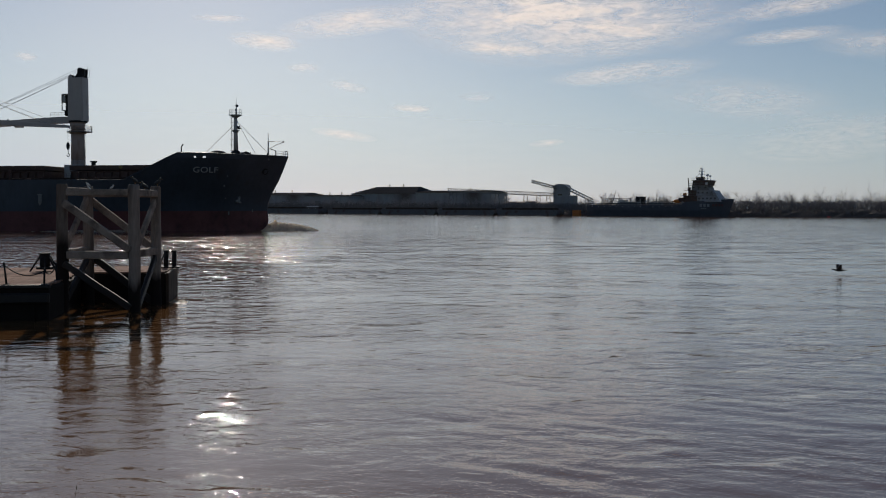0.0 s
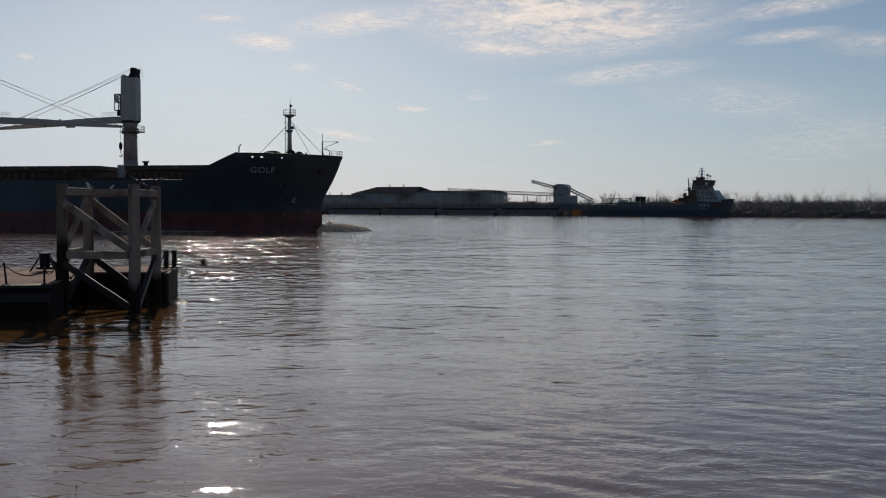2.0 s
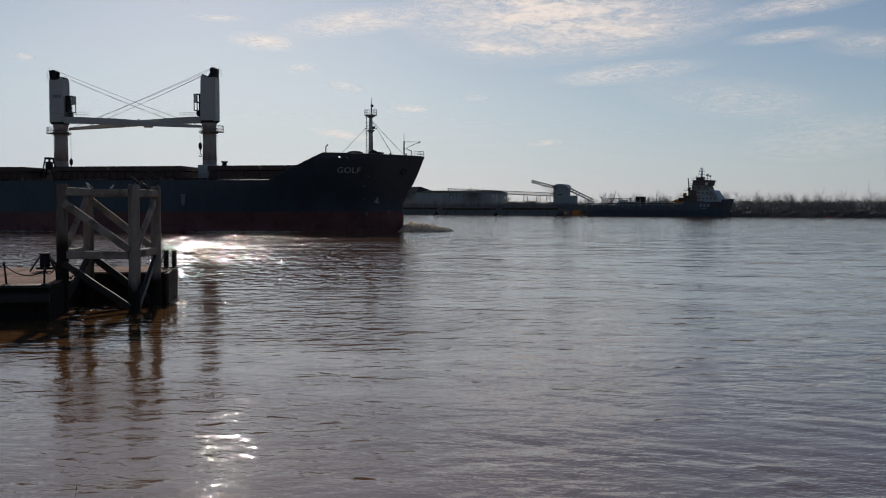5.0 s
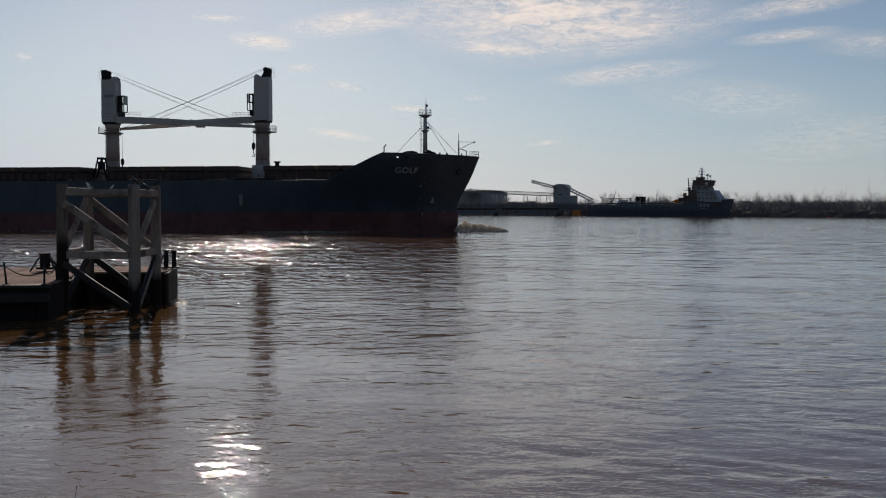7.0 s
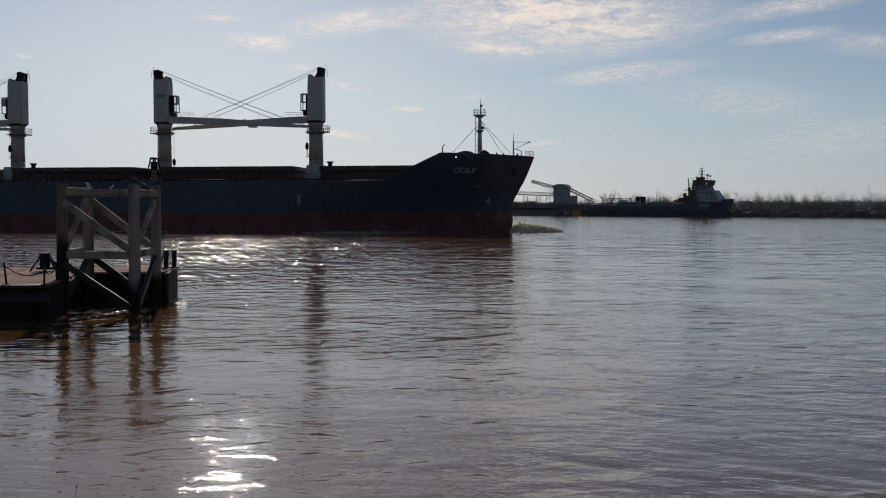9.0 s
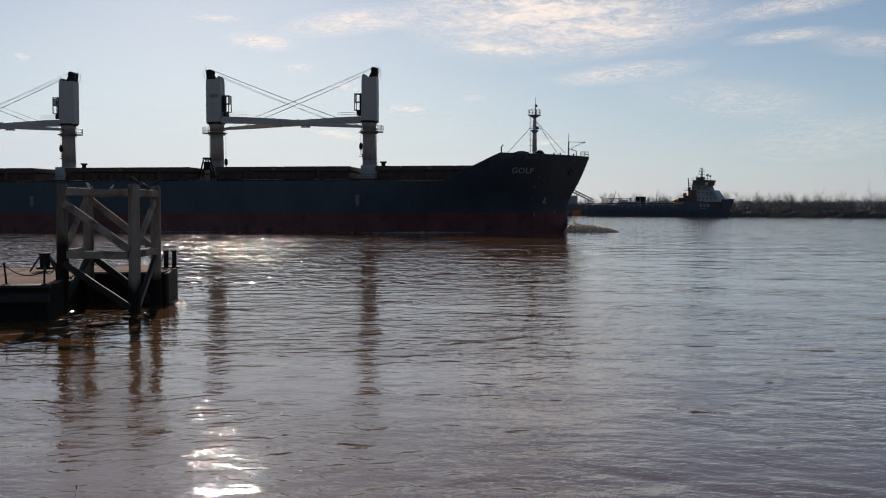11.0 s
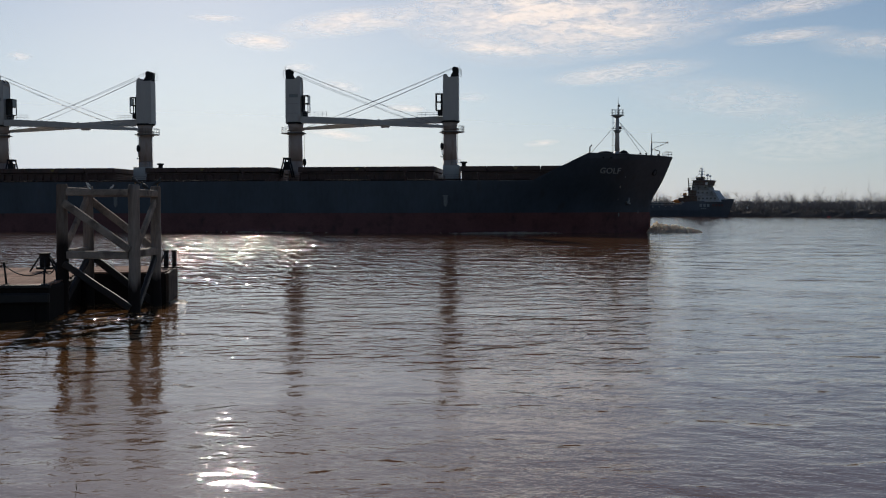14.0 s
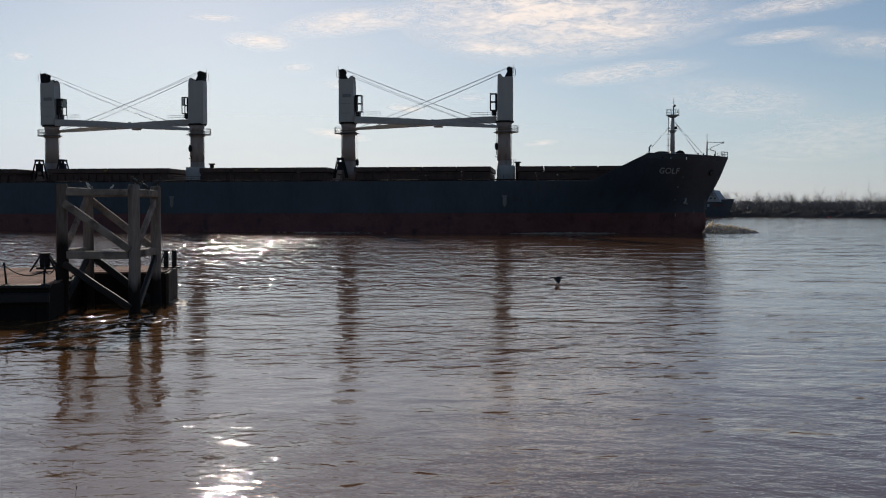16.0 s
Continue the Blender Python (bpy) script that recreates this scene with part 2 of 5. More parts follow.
def box(bm, c, s, m=None, bevel=0.0, mi=0):
    """A box of size s at centre c, in the space m."""
    r = bmesh.ops.create_cube(bm, size=1.0)
    vs = r["verts"]
    bmesh.ops.transform(bm, matrix=Matrix.Translation(c) @ Matrix.Diagonal((*s, 1)), verts=vs)
    fs = {f for v in vs for f in v.link_faces}
    if bevel:
        rb = bmesh.ops.bevel(bm, geom=list({e for v in vs for e in v.link_edges}), offset=bevel, segments=1, affect="EDGES", profile=0.5)
        vs = list({v for f in rb["faces"] for v in f.verts} | {v for v in vs if v.is_valid})
        fs = {f for v in vs for f in v.link_faces}
    for f in fs:
        f.material_index = mi
    if m is not None:
        bmesh.ops.transform(bm, matrix=m, verts=vs)
    return vs


def tube(bm, p0, p1, r0, r1=None, seg=8, caps=True, mi=0):
    """A tapered round bar from p0 to p1."""
    p0, p1 = Vector(p0), Vector(p1)
    r1 = r0 if r1 is None else r1
    d = p1 - p0
    if d.length < 1e-6:
        return []
    q = d.to_track_quat("Z", "Y").to_matrix()
    a, b = [], []
    for i in range(seg):
        t = 2 * math.pi * i / seg
        o = q @ Vector((math.cos(t), math.sin(t), 0))
        a.append(bm.verts.new(p0 + o * r0))
        b.append(bm.verts.new(p1 + o * r1))
    for i in range(seg):
        f = bm.faces.new((a[i], a[(i + 1) % seg], b[(i + 1) % seg], b[i]))
        f.smooth, f.material_index = seg > 5, mi
    if caps:
        bm.faces.new(a[::-1]).material_index = mi
        bm.faces.new(b).material_index = mi
    return a + b


def path_tube(bm, pts, r, seg=6):
    """One bent round bar through the points."""
    pts = [Vector(p) for p in pts]
    rings = []
    for i, p in enumerate(pts):
        d = pts[min(i + 1, len(pts) - 1)] - pts[max(i - 1, 0)]
        u = d.normalized().cross(Vector((0.31, 0.77, 0.55))).normalized()
        v = d.normalized().cross(u)
        rings.append([bm.verts.new(p + (u * math.cos(2 * math.pi * k / seg) + v * math.sin(2 * math.pi * k / seg)) * r) for k in range(seg)])
    for a, b in zip(rings, rings[1:]):
        for k in range(seg):
            bm.faces.new((a[k], a[(k + 1) % seg], b[(k + 1) % seg], b[k])).smooth = True
    bm.faces.new(rings[0][::-1])
    bm.faces.new(rings[-1])


def prism(bm, poly, y0, y1, mi=0):
    """A plate with the outline poly, points (x, z), from y0 to y1."""
    a = [bm.verts.new((x, y0, z)) for x, z in poly]
    b = [bm.verts.new((x, y1, z)) for x, z in poly]
    k = len(poly)
    for i in range(k):
        bm.faces.new((a[i], a[(i + 1) % k], b[(i + 1) % k], b[i])).material_index = mi
    bm.faces.new(a[::-1]).material_index = mi
    bm.faces.new(b).material_index = mi
    return a + b


def ball(bm, c, s, seg=10, rings=7):
    r = bmesh.ops.create_uvsphere(bm, u_segments=seg, v_segments=rings, radius=1.0)
    bmesh.ops.transform(bm, matrix=Matrix.Translation(c) @ Matrix.Diagonal((*s, 1)), verts=r["verts"])
    for v in r["verts"]:
        for f in v.link_faces:
            f.smooth = True
    return r["verts"]


def mesh_of(name, bm, materials):
    bmesh.ops.recalc_face_normals(bm, faces=bm.faces[:])
    me = bpy.data.meshes.new(name)
    bm.to_mesh(me)
    bm.free()
    for m in materials if isinstance(materials, (list, tuple)) else [materials]:
        me.materials.append(m)
    return me


def part(name, bm, material, parent, label=""):
    ob = new(name, mesh_of(name, bm, material))
    ob.parent = parent
    return tagged(ob, label)


def thing(name, m, label, category, group="", kind=""):
    ob = new(name)
    ob.matrix_world = m
    ob.empty_display_size = 0.3
    return tagged(ob, label, category, group, kind)


def solid(name, bm, material, label, category, m=None, group="", kind=""):
    ob = new(name, mesh_of(name, bm, material))
    if m is not None:
        ob.matrix_world = m
    return tagged(ob, label, category, group, kind)


def arrays_mesh(name, verts, faces, material):
    me = bpy.data.meshes.new(name)
    me.from_pydata(verts, [], faces)
    me.update()
    me.materials.append(material)
    return me


# ---- river ----
def river():
    rng = np.random.default_rng(5)
    ys = 8.0 * np.exp(np.arange(0, 1090) * 0.00592)
    ang = np.radians(np.linspace(-37, 37, 460))
    outer = np.array([1.2, 2.0, 6.0])
    tans = np.concatenate([-(np.tan(ang[-1]) * outer[::-1]) - 0.0, np.tan(ang), np.tan(ang[-1]) * outer])
    X = ys[:, None] * tans[None, :]
    X[:, 0] -= 400
    X[:, 1] -= 80
    X[:, -1] += 400
    X[:, -2] += 80
    Y = np.repeat(ys[:, None], X.shape[1], 1)
    Z = np.zeros_like(X)
    for i in range(34):
        lam = 0.45 * (6.0 / 0.45) ** rng.random()
        a = math.radians(-90 + rng.normal(4, 22))
        amp = 0.0005 * lam ** 0.75
        k = 2 * math.pi / lam
        ph = rng.random() * 6.28
        fade = np.clip((lam / (0.0059 * Y) - 2.5) / 4.0, 0, 1)
        group = 0.6 + 0.4 * np.sin(X * 0.11 * math.sin(i) + Y * 0.09 * math.cos(i * 1.7) + i)
        th = k * (X * math.cos(a) + Y * math.sin(a)) + ph
        Z += amp * fade * group * (np.sin(th) + 0.22 * np.cos(2 * th))
    # a slanting train of short waves on the open side
    open_side = np.clip((X / Y + 0.05) / 0.3, 0, 1)
    for i in range(26):
        lam = 0.35 * (2.6 / 0.35) ** rng.random()
        a = math.radians(-90 + rng.normal(-32, 6))
        k = 2 * math.pi / lam
        fade = np.clip((lam / (0.0059 * Y) - 2.5) / 4.0, 0, 1) * open_side
        group = 0.55 + 0.45 * np.sin(X * 0.13 * math.cos(i) + Y * 0.1 * math.sin(i * 1.3) + 2 * i)
        th = k * (X * math.cos(a) + Y * math.sin(a)) + rng.random() * 6.28
        Z += 0.0013 * lam ** 0.75 * fade * group * (np.sin(th) + 0.22 * np.cos(2 * th))
    Z[:, :3] = 0
    Z[:, -3:] = 0
    rows, cols = X.shape
    idx = np.arange(rows * cols).reshape(rows, cols)
    quads = np.stack([idx[:-1, :-1], idx[:-1, 1:], idx[1:, 1:], idx[1:, :-1]], -1).reshape(-1, 4)
    me = bpy.data.meshes.new("river")
    me.vertices.add(rows * cols)
    me.vertices.foreach_set("co", np.stack([X, Y, Z], -1).astype(np.float32).ravel())
    me.loops.add(quads.size)
    me.loops.foreach_set("vertex_index", quads.astype(np.int32).ravel())
    me.polygons.add(len(quads))
    me.polygons.foreach_set("loop_start", np.arange(0, quads.size, 4, dtype=np.int32))
    me.polygons.foreach_set("use_smooth", np.ones(len(quads), bool))
    me.update(calc_edges=True)
    me.materials.append(WATER)
    return tagged(new("water", me), "rippled muddy brown river water reflecting the sky", "river", kind="structure")


river_water = river()


# ---- banks ----
SHORE_Y0, SHORE_K = 597.0, -0.52


def shore(x):
    return SHORE_Y0 + SHORE_K * x


def far_bank():
    rng = np.random.default_rng(8)
    xs = np.concatenate([np.linspace(-2600, -320, 20), np.linspace(-300, 420, 200), np.linspace(450, 2600, 20)])
    prof = [(-3, -1.5), (0, -0.2), (2.5, 1.2), (6, 2.6), (10, 3.4), (40, 3.6), (300, 3.8), (4200, 4.0)]
    verts, faces = [], []
    for x in xs:
        for d, z in prof:
            wob = rng.normal(0, 0.35) if 0 < d < 12 else 0
            verts.append((x + d * 0.35, shore(max(min(x, 600), -900)) + d + (rng.normal(0, 0.6) if d < 12 else 0), z + wob))
    k = len(prof)
    for i in range(len(xs) - 1):
        for j in range(k - 1):
            a = i * k + j
            faces.append((a, a + k, a + k + 1, a + 1))
    ob = new("ground", arrays_mesh("ground", verts, faces, BANK))
    ob.data.materials.append(LAND)
    for p in ob.data.polygons:
        if p.center.y > shore(max(min(p.center.x, 600), -900)) + 12:
            p.material_index = 1
    return tagged(ob, "low muddy far river bank with winter grassland behind", "river bank", kind="structure")


def near_bank():
    rng = np.random.default_rng(9)
    xs = np.linspace(-60, 60, 61)
    ys = [-400, -60, -10, -3, 1, 4, 7, 9, 10.5, 12]
    zs = [4.5, 3.6, 2.6, 2.3, 2.2, 1.8, 1.1, 0.55, 0.1, -0.7]
    verts = [(x * (6 if y < -50 else 1), y + (rng.normal(0, 0.15) if y > 3 else 0), z + rng.normal(0, 0.04)) for x in xs for y, z in zip(ys, zs)]
    k = len(ys)
    faces = [(i * k + j, (i + 1) * k + j, (i + 1) * k + j + 1, i * k + j + 1) for i in range(len(xs) - 1) for j in range(k - 1)]
    ob = new("near_ground", arrays_mesh("near_ground", verts, faces, BANK))
    return tagged(ob, "sloping muddy near river bank", "river bank", kind="structure")


far_bank()
near_bank()


# ---- bulk carrier: x forward from the stem, y to port, z up from the water ----
HALF = 16.0
SHIP = 0.9  # true size of the ship to the measures below
TOPZ = 12.95
DECK = 8.4


def stem_x(z):
    pts = [(-3.0, -3.6), (-0.6, -4.1), (1.5, -3.8), (3.9, -4.15), (6.0, -3.3), (8.85, -1.65), (13.2, 0.1)]
    for (z0, x0), (z1, x1) in zip(pts, pts[1:]):
        if z <= z1:
            return x0 + (x1 - x0) * (z - z0) / (z1 - z0)
    return pts[-1][1]


def top_z(s):
    if s > -15.2:
        return TOPZ - 0.15 * max(0.0, (s + 15.2) / 15.2)
    if s > -24.2:
        return TOPZ - (TOPZ - DECK - 0.1) * (-15.2 - s) / 9.0
    return DECK + 0.1


def half_breadth(s, z):
    d = max(0.0, stem_x(z) - s)
    zz = max(0.0, min(1.0, z / 12.0))
    length, p = 44.0 - 18.0 * zz, 2.0 + 0.5 * zz
    b = HALF * (1 - (1 - min(d / length, 1.0)) ** p)
    if s < -150:
        b *= 1 - 0.35 * ((-150 - s) / 33.0) ** 2 * (1.25 - zz)
    return max(b, 0.12)


def build_hull(ship):
    stations = [0.1, -0.4, -1, -1.7, -2.5, -2.8, -3.4, -4.4, -5.6, -7, -8.4, -8.6, -9.8, -11.2, -11.6, -12.6, -12.9, -13.9, -15.2, -17, -19, -21, -23, -24.2, -27, -31, -36, -42, -52,
                -70, -90, -110, -130, -150, -160, -170, -178, -183]
    levels = [-2.5, -0.8, 0.4, 1.8, 3.15, 4.4, 5.8, 7.2, 8.3]
    fr = [0.0, 0.33, 0.66, 0.83, 0.895, 1.0]
    bm = bm_new()
    grid = {}
    for i, s in enumerate(stations):
        zl = levels + [8.3 + (top_z(s) - 8.3) * f for f in fr[1:]]
        for j, z in enumerate(zl):
            x = min(s, stem_x(z))
            for side in (-1, 1):
                grid[i, j, side] = bm.verts.new((x, side * half_breadth(s, z) if s < stem_x(z) else side * 0.12, z))
    nl = len(levels) + len(fr) - 1
    for i in range(len(stations) - 1):
        for j in range(nl - 1):
            for side in (-1, 1):
                vs = (grid[i, j, side], grid[i + 1, j, side], grid[i + 1, j + 1, side], grid[i, j + 1, side])
                if len({tuple(round(c, 4) for c in v.co) for v in vs}) < 3:
                    continue
                if j == len(levels) + 2 and stations[i] in (-2.5, -8.4, -11.2, -12.6):
                    continue
                f = bm.faces.new(vs)
                f.material_index = 1 if j < 4 else 0
                f.smooth = j < len(levels)
    for j in range(nl - 1):
        vs = [grid[len(stations) - 1, j, -1], grid[len(stations) - 1, j, 1], grid[len(stations) - 1, j + 1, 1], grid[len(stations) - 1, j + 1, -1]]
        bm.faces.new(vs).material_index = 1 if j < 4 else 0
        bm.faces.new([grid[0, j, -1], grid[0, j, 1], grid[0, j + 1, 1], grid[0, j + 1, -1]]).material_index = 1 if j < 4 else 0
    bmesh.ops.remove_doubles(bm, verts=bm.verts[:], dist=0.001)
    hull = part("hull", bm, [NAVY, RED], ship, "dark navy hull with a red underwater band")
    hull.modifiers.new("thickness", "SOLIDIFY").thickness = 0.06

    bm = bm_new()

    def deck(s0, s1, z, n):
        rows = []
        for i in range(n + 1):
            s = s0 + (s1 - s0) * i / n
            b = half_breadth(s, z) - 0.1
            rows.append([bm.verts.new((s, y, zz)) for zz in (z, z - 0.1) for y in (-b, b)])
        for a, c in zip(rows, rows[1:]):
            bm.faces.new((a[0], a[1], c[1], c[0]))
            bm.faces.new((a[2], a[3], c[3], c[2]))
    deck(-0.8, -15.3, 11.7, 12)
    deck(-15.3, -182.8, DECK - 0.05, 20)
    box(bm, (-15.4, 0, 10.0), (0.1, 2 * half_breadth(-15.4, 8.3) - 0.6, 3.4))
    part("deck", bm, BROWN, ship, "red-brown painted steel deck")
    for side in (-1, 1):
        bm = bm_new()
        pts = [(s, side * (half_breadth(s, top_z(s)) + 0.02), top_z(s) + 0.03) for s in stations if -24.3 < s <= 0]
        path_tube(bm, pts, 0.1, 6)
        part("bulwark_cap", bm, NAVY, ship)


def text_mesh(word, size, depth=0.0):
    cu = bpy.data.curves.new("lettering", "FONT")
    cu.body, cu.size, cu.extrude, cu.align_x = word, size, depth, "CENTER"
    cu.offset, cu.space_character = 0.01 * size, 1.06
    ob = bpy.data.objects.new("lettering", cu)
    scene.collection.objects.link(ob)
    me = bpy.data.meshes.new_from_object(ob.evaluated_get(bpy.context.evaluated_depsgraph_get()))
    bpy.data.objects.remove(ob)
    return me


def hatch(ship, s0, s1):
    """Coaming with stays and a cover of lifted panels, between s0 (aft) and s1 (forward)."""
    c, ln = (s0 + s1) / 2, s1 - s0
    bm = bm_new()
    box(bm, (c, 0, (DECK + 10.2) / 2), (ln - 0.5, 17.2, 10.2 - DECK), bevel=0.05)
    k = int(ln / 1.5)
    for i in range(k + 1):
        x = s0 + 0.4 + (ln - 0.8) * i / k
        for side in (-1, 1):
            prism_poly = [(0, DECK), (1.0, DECK), (0.25, 10.05), (0, 10.05)]
            vs = prism(bm, prism_poly, -0.05, 0.05)
            m = Matrix.Translation((x, side * 8.6, 0)) @ Matrix.Rotation(radians(90 * side), 4, "Z")
            bmesh.ops.transform(bm, matrix=m, verts=vs)
    for side in (-1, 1):
        box(bm, (c, side * 8.75, 10.12), (ln - 0.3, 0.5, 0.12))
    body = part("hatch_coaming", bm, BROWN, ship, "red-brown hatch coaming with stays")
    panels = 4
    for i in range(panels):
        a = s0 + ln * i / panels
        bm = bm_new()
        w = ln / panels - 0.12
        box(bm, (a + w / 2 + 0.06, 0, 10.72), (w, 17.9, 0.86), bevel=0.08)
        for j in range(5):
            box(bm, (a + w * (j + 0.5) / 5 + 0.06, -8.98, 10.7), (0.12, 0.12, 0.7))
        part("hatch_cover", bm, BROWN, body, "brown steel hatch cover panel")


def crane(ship, s, flip, style):
    """Pedestal crane with a house, a cab and a long box jib laid level."""
    m = Matrix.Translation((s, 0, 0)) @ Matrix.Rotation(math.pi if flip else 0, 4, "Z")

    def put(name, bm, material, parent, label=""):
        ob = part(name, bm, material, parent, label)
        if parent is ship:
            ob.matrix_basis = m
        return ob

    bm = bm_new()
    tube(bm, (0, 0, DECK - 0.1), (0, 0, 12.5), 1.32, 1.25, 24)
    tube(bm, (0, 0, 12.5), (0, 0, 18.2), 1.25, 1.17, 24)
    tube(bm, (0, 0, 18.2), (0, 0, 19.45), 1.2, 1.45, 24)
    for z in (17.3, 17.75, 18.1):
        tube(bm, (0, 0, z), (0, 0, z + 0.12), 1.52, 1.52, 24)
    ped = put("crane", bm, PEDESTAL, ship, "pale cream deck crane with a level box jib")
    bm = bm_new()
    outline = [(-1.58, 19.5), (1.2, 19.6), (1.2, 20.6), (1.0, 26.9), (1.12, 27.3), (1.0, 27.75), (0.6, 27.85), (0.3, 27.3), (0.0, 27.25), (-1.58, 27.45)]
    prism(bm, outline, -1.35, 1.35)
    bmesh.ops.bevel(bm, geom=[e for e in bm.edges if abs(e.verts[0].co.y - e.verts[1].co.y) < 0.01], offset=0.12, segments=2, affect="EDGES")
    box(bm, (0.1, -1.37, 26.4), (0.3, 0.06, 0.35))
    house = put("crane_house", bm, CREAM, ped, "pale cream machinery house")
    bm = bm_new()
    box(bm, (-0.05, -1.37, 24.35), (1.6, 0.06, 0.6), bevel=0.02)
    put("maker_plate", bm, STEELGREY, house, "faded grey plate on the house side")
    bm = bm_new()
    for y0, y1 in ((-1.15, -0.98), (-0.42, -0.28), (0.28, 0.42), (0.98, 1.15)):
        prism(bm, [(-1.5, 27.4), (-0.1, 27.25), (-0.3, 27.75), (-0.75, 28.55), (-1.1, 29.0), (-1.5, 29.15)], y0, y1)
    tube(bm, (-1.3, -1.15, 28.9), (-1.3, 1.15, 28.9), 0.1, 0.1, 8)
    box(bm, (-1.35, 0, 28.1), (0.2, 2.1, 1.4))
    put("sheave_head", bm, BLACK, house, "black sheave head with side cheeks")
    bm = bm_new()
    tube(bm, (-0.1, 0, 19.3), (-0.1, 0, 19.62), 1.62, 1.66, 24)
    put("slewing_ring", bm, BLACK, ped, "dark slewing ring band under the crane house")
    for z in (21.2, 22.9):
        bm = bm_new()
        box(bm, (-0.2, -1.38, z), (1.9, 0.05, 0.06))
        put("weld_seam", bm, STEELGREY, house)
    bm = bm_new()
    for dz in range(24):
        tube(bm, (-1.3, -0.2, 9.0 + dz * 0.35), (-1.3, 0.2, 9.0 + dz * 0.35), 0.025, 0.025, 4)
    for y in (-0.2, 0.2):
        tube(bm, (-1.32, y, DECK), (-1.32, y, 17.6), 0.03, 0.03, 4)
    put("ladder", bm, STEELGREY, ped)
    for y in (-1.0, 1.0):
        bm = bm_new()
        if y < 0:
            tube(bm, (-1.6, y, 28.2), (-1.62, y, 29.75), 0.05, 0.03, 6)
        path_tube(bm, [(-1.68, y, 27.6), (-2.0, y, 27.75), (-2.0, y, 28.9), (-1.6, y, 29.0)], 0.04, 5)
        put("mast_head_rail", bm, STEELGREY, house)
    for y in (-0.7, 0.7):
        for x, z, r in ((-0.95, 28.75, 0.48), (0.75, 27.6, 0.36)):
            bm = bm_new()
            tube(bm, (x, y - 0.25, z), (x, y + 0.25, z), r, r, 16)
            put("sheave", bm, BLACK, house, "black rope sheave")
    bm = bm_new()
    for z in (21.5, 23.0, 24.45):
        box(bm, (1.9, 0.2, z), (1.25, 1.7, 0.12), bevel=0.03)
    for x in (1.35, 2.45):
        for y in (-0.6, 1.0):
            box(bm, (x, y, 22.95), (0.14, 0.14, 2.9))
    box(bm, (1.42, 0.2, 23.0), (0.3, 1.6, 2.9))
    box(bm, (1.75, 0.2, 21.0), (0.8, 1.2, 0.9), bevel=0.1)
    cab = put("cab", bm, BLACK, ped, "dark glazed operator cab")
    bm = bm_new()
    box(bm, (2.48, 0.2, 23.7), (0.03, 1.4, 1.3))
    put("pane", bm, GLASS, cab)
    bm = bm_new()
    tube(bm, (-0.35, 0, 17.55), (-0.35, 0, 17.65), 2.25, 2.25, 20)
    for i in range(14):
        a = math.pi * (0.5 + i / 13.0)
        p = Vector((-0.35 + 2.2 * math.cos(a), 2.2 * math.sin(a), 17.6))
        tube(bm, p, p + Vector((0, 0, 1.1)), 0.03, 0.03, 5)
        if i:
            for dz in (0.55, 1.1):
                tube(bm, q + Vector((0, 0, dz)), p + Vector((0, 0, dz)), 0.03, 0.03, 5)
        q = p
    put("platform", bm, STEELGREY, ped, "round steel service platform with rails")
    # jib
    bm = bm_new()
    yj = -1.25
    secs = [(1.4, 19.35, 20.55, 0.55), (4.0, 19.3, 20.5, 0.6), (13.0, 18.95, 20.0, 0.5), (22.0, 18.5, 19.2, 0.4), (27.3, 18.3, 18.75, 0.3)]
    rings = []
    for x, z0, z1, w in secs:
        rings.append([bm.verts.new((x, yj + dy, z)) for dy, z in ((-w, z0), (w, z0), (w, z1), (-w, z1))])
    for a, b in zip(rings, rings[1:]):
        for i in range(4):
            bm.faces.new((a[i], a[(i + 1) % 4], b[(i + 1) % 4], b[i]))
    bm.faces.new(rings[0][::-1])
    bm.faces.new(rings[-1])
    bmesh.ops.bevel(bm, geom=bm.edges[:], offset=0.05, segments=1, affect="EDGES")
    for x in (8.5, 11.0, 15.5):
        box(bm, (x, yj, 20.3 - (x - 4) * 0.055 + 0.12), (0.35, 0.4, 0.35))
    box(bm, (12.0, yj, 18.83), (1.6, 0.8, 0.4), bevel=0.08)
    jib = put("jib", bm, CREAM, ped, "long pale box-section crane jib")
    bm = bm_new()
    for i in range(7):
        x = 1.6 + i * 0.75
        tube(bm, (x, yj - 0.5, 20.5), (x, yj - 0.5, 21.35), 0.03, 0.03, 5)
    for z in (20.95, 21.35):
        tube(bm, (1.6, yj - 0.5, z), (6.1, yj - 0.5, z), 0.03, 0.03, 5)
    put("handrail", bm, STEELGREY, jib)
    for y, z0, x0, xe, ze in ((-0.85, 29.2, -0.75, 26.9, 18.7), (0.6, 29.0, -0.4, 26.6, 18.75), (-0.6, 28.1, 0.85, 23.4, 19.1), (0.85, 27.75, 0.95, 23.0, 19.15)):
        a, b = Vector((x0, y, z0)), Vector((xe, yj + 0.15 * y, ze))
        mid = [a.lerp(b, k / 6) - Vector((0, 0, 0.2 * (1 - (2 * k / 6 - 1) ** 2))) for k in range(7)]
        bm = bm_new()
        path_tube(bm, mid, 0.03, 5)
        put("topping_wire", bm, WIRE, ped)
    bm = bm_new()
    drop = 2.6 if flip else 0.0
    tube(bm, (27.0, yj, 18.4), (27.0, yj, 15.6 - drop), 0.03, 0.03, 5)
    ball(bm, (27.0, yj, 15.0 - drop), (0.34, 0.22, 0.7), 10, 8)
    tube(bm, (27.0, yj, 14.35 - drop), (27.0, yj, 13.6 - drop), 0.07, 0.07, 6)
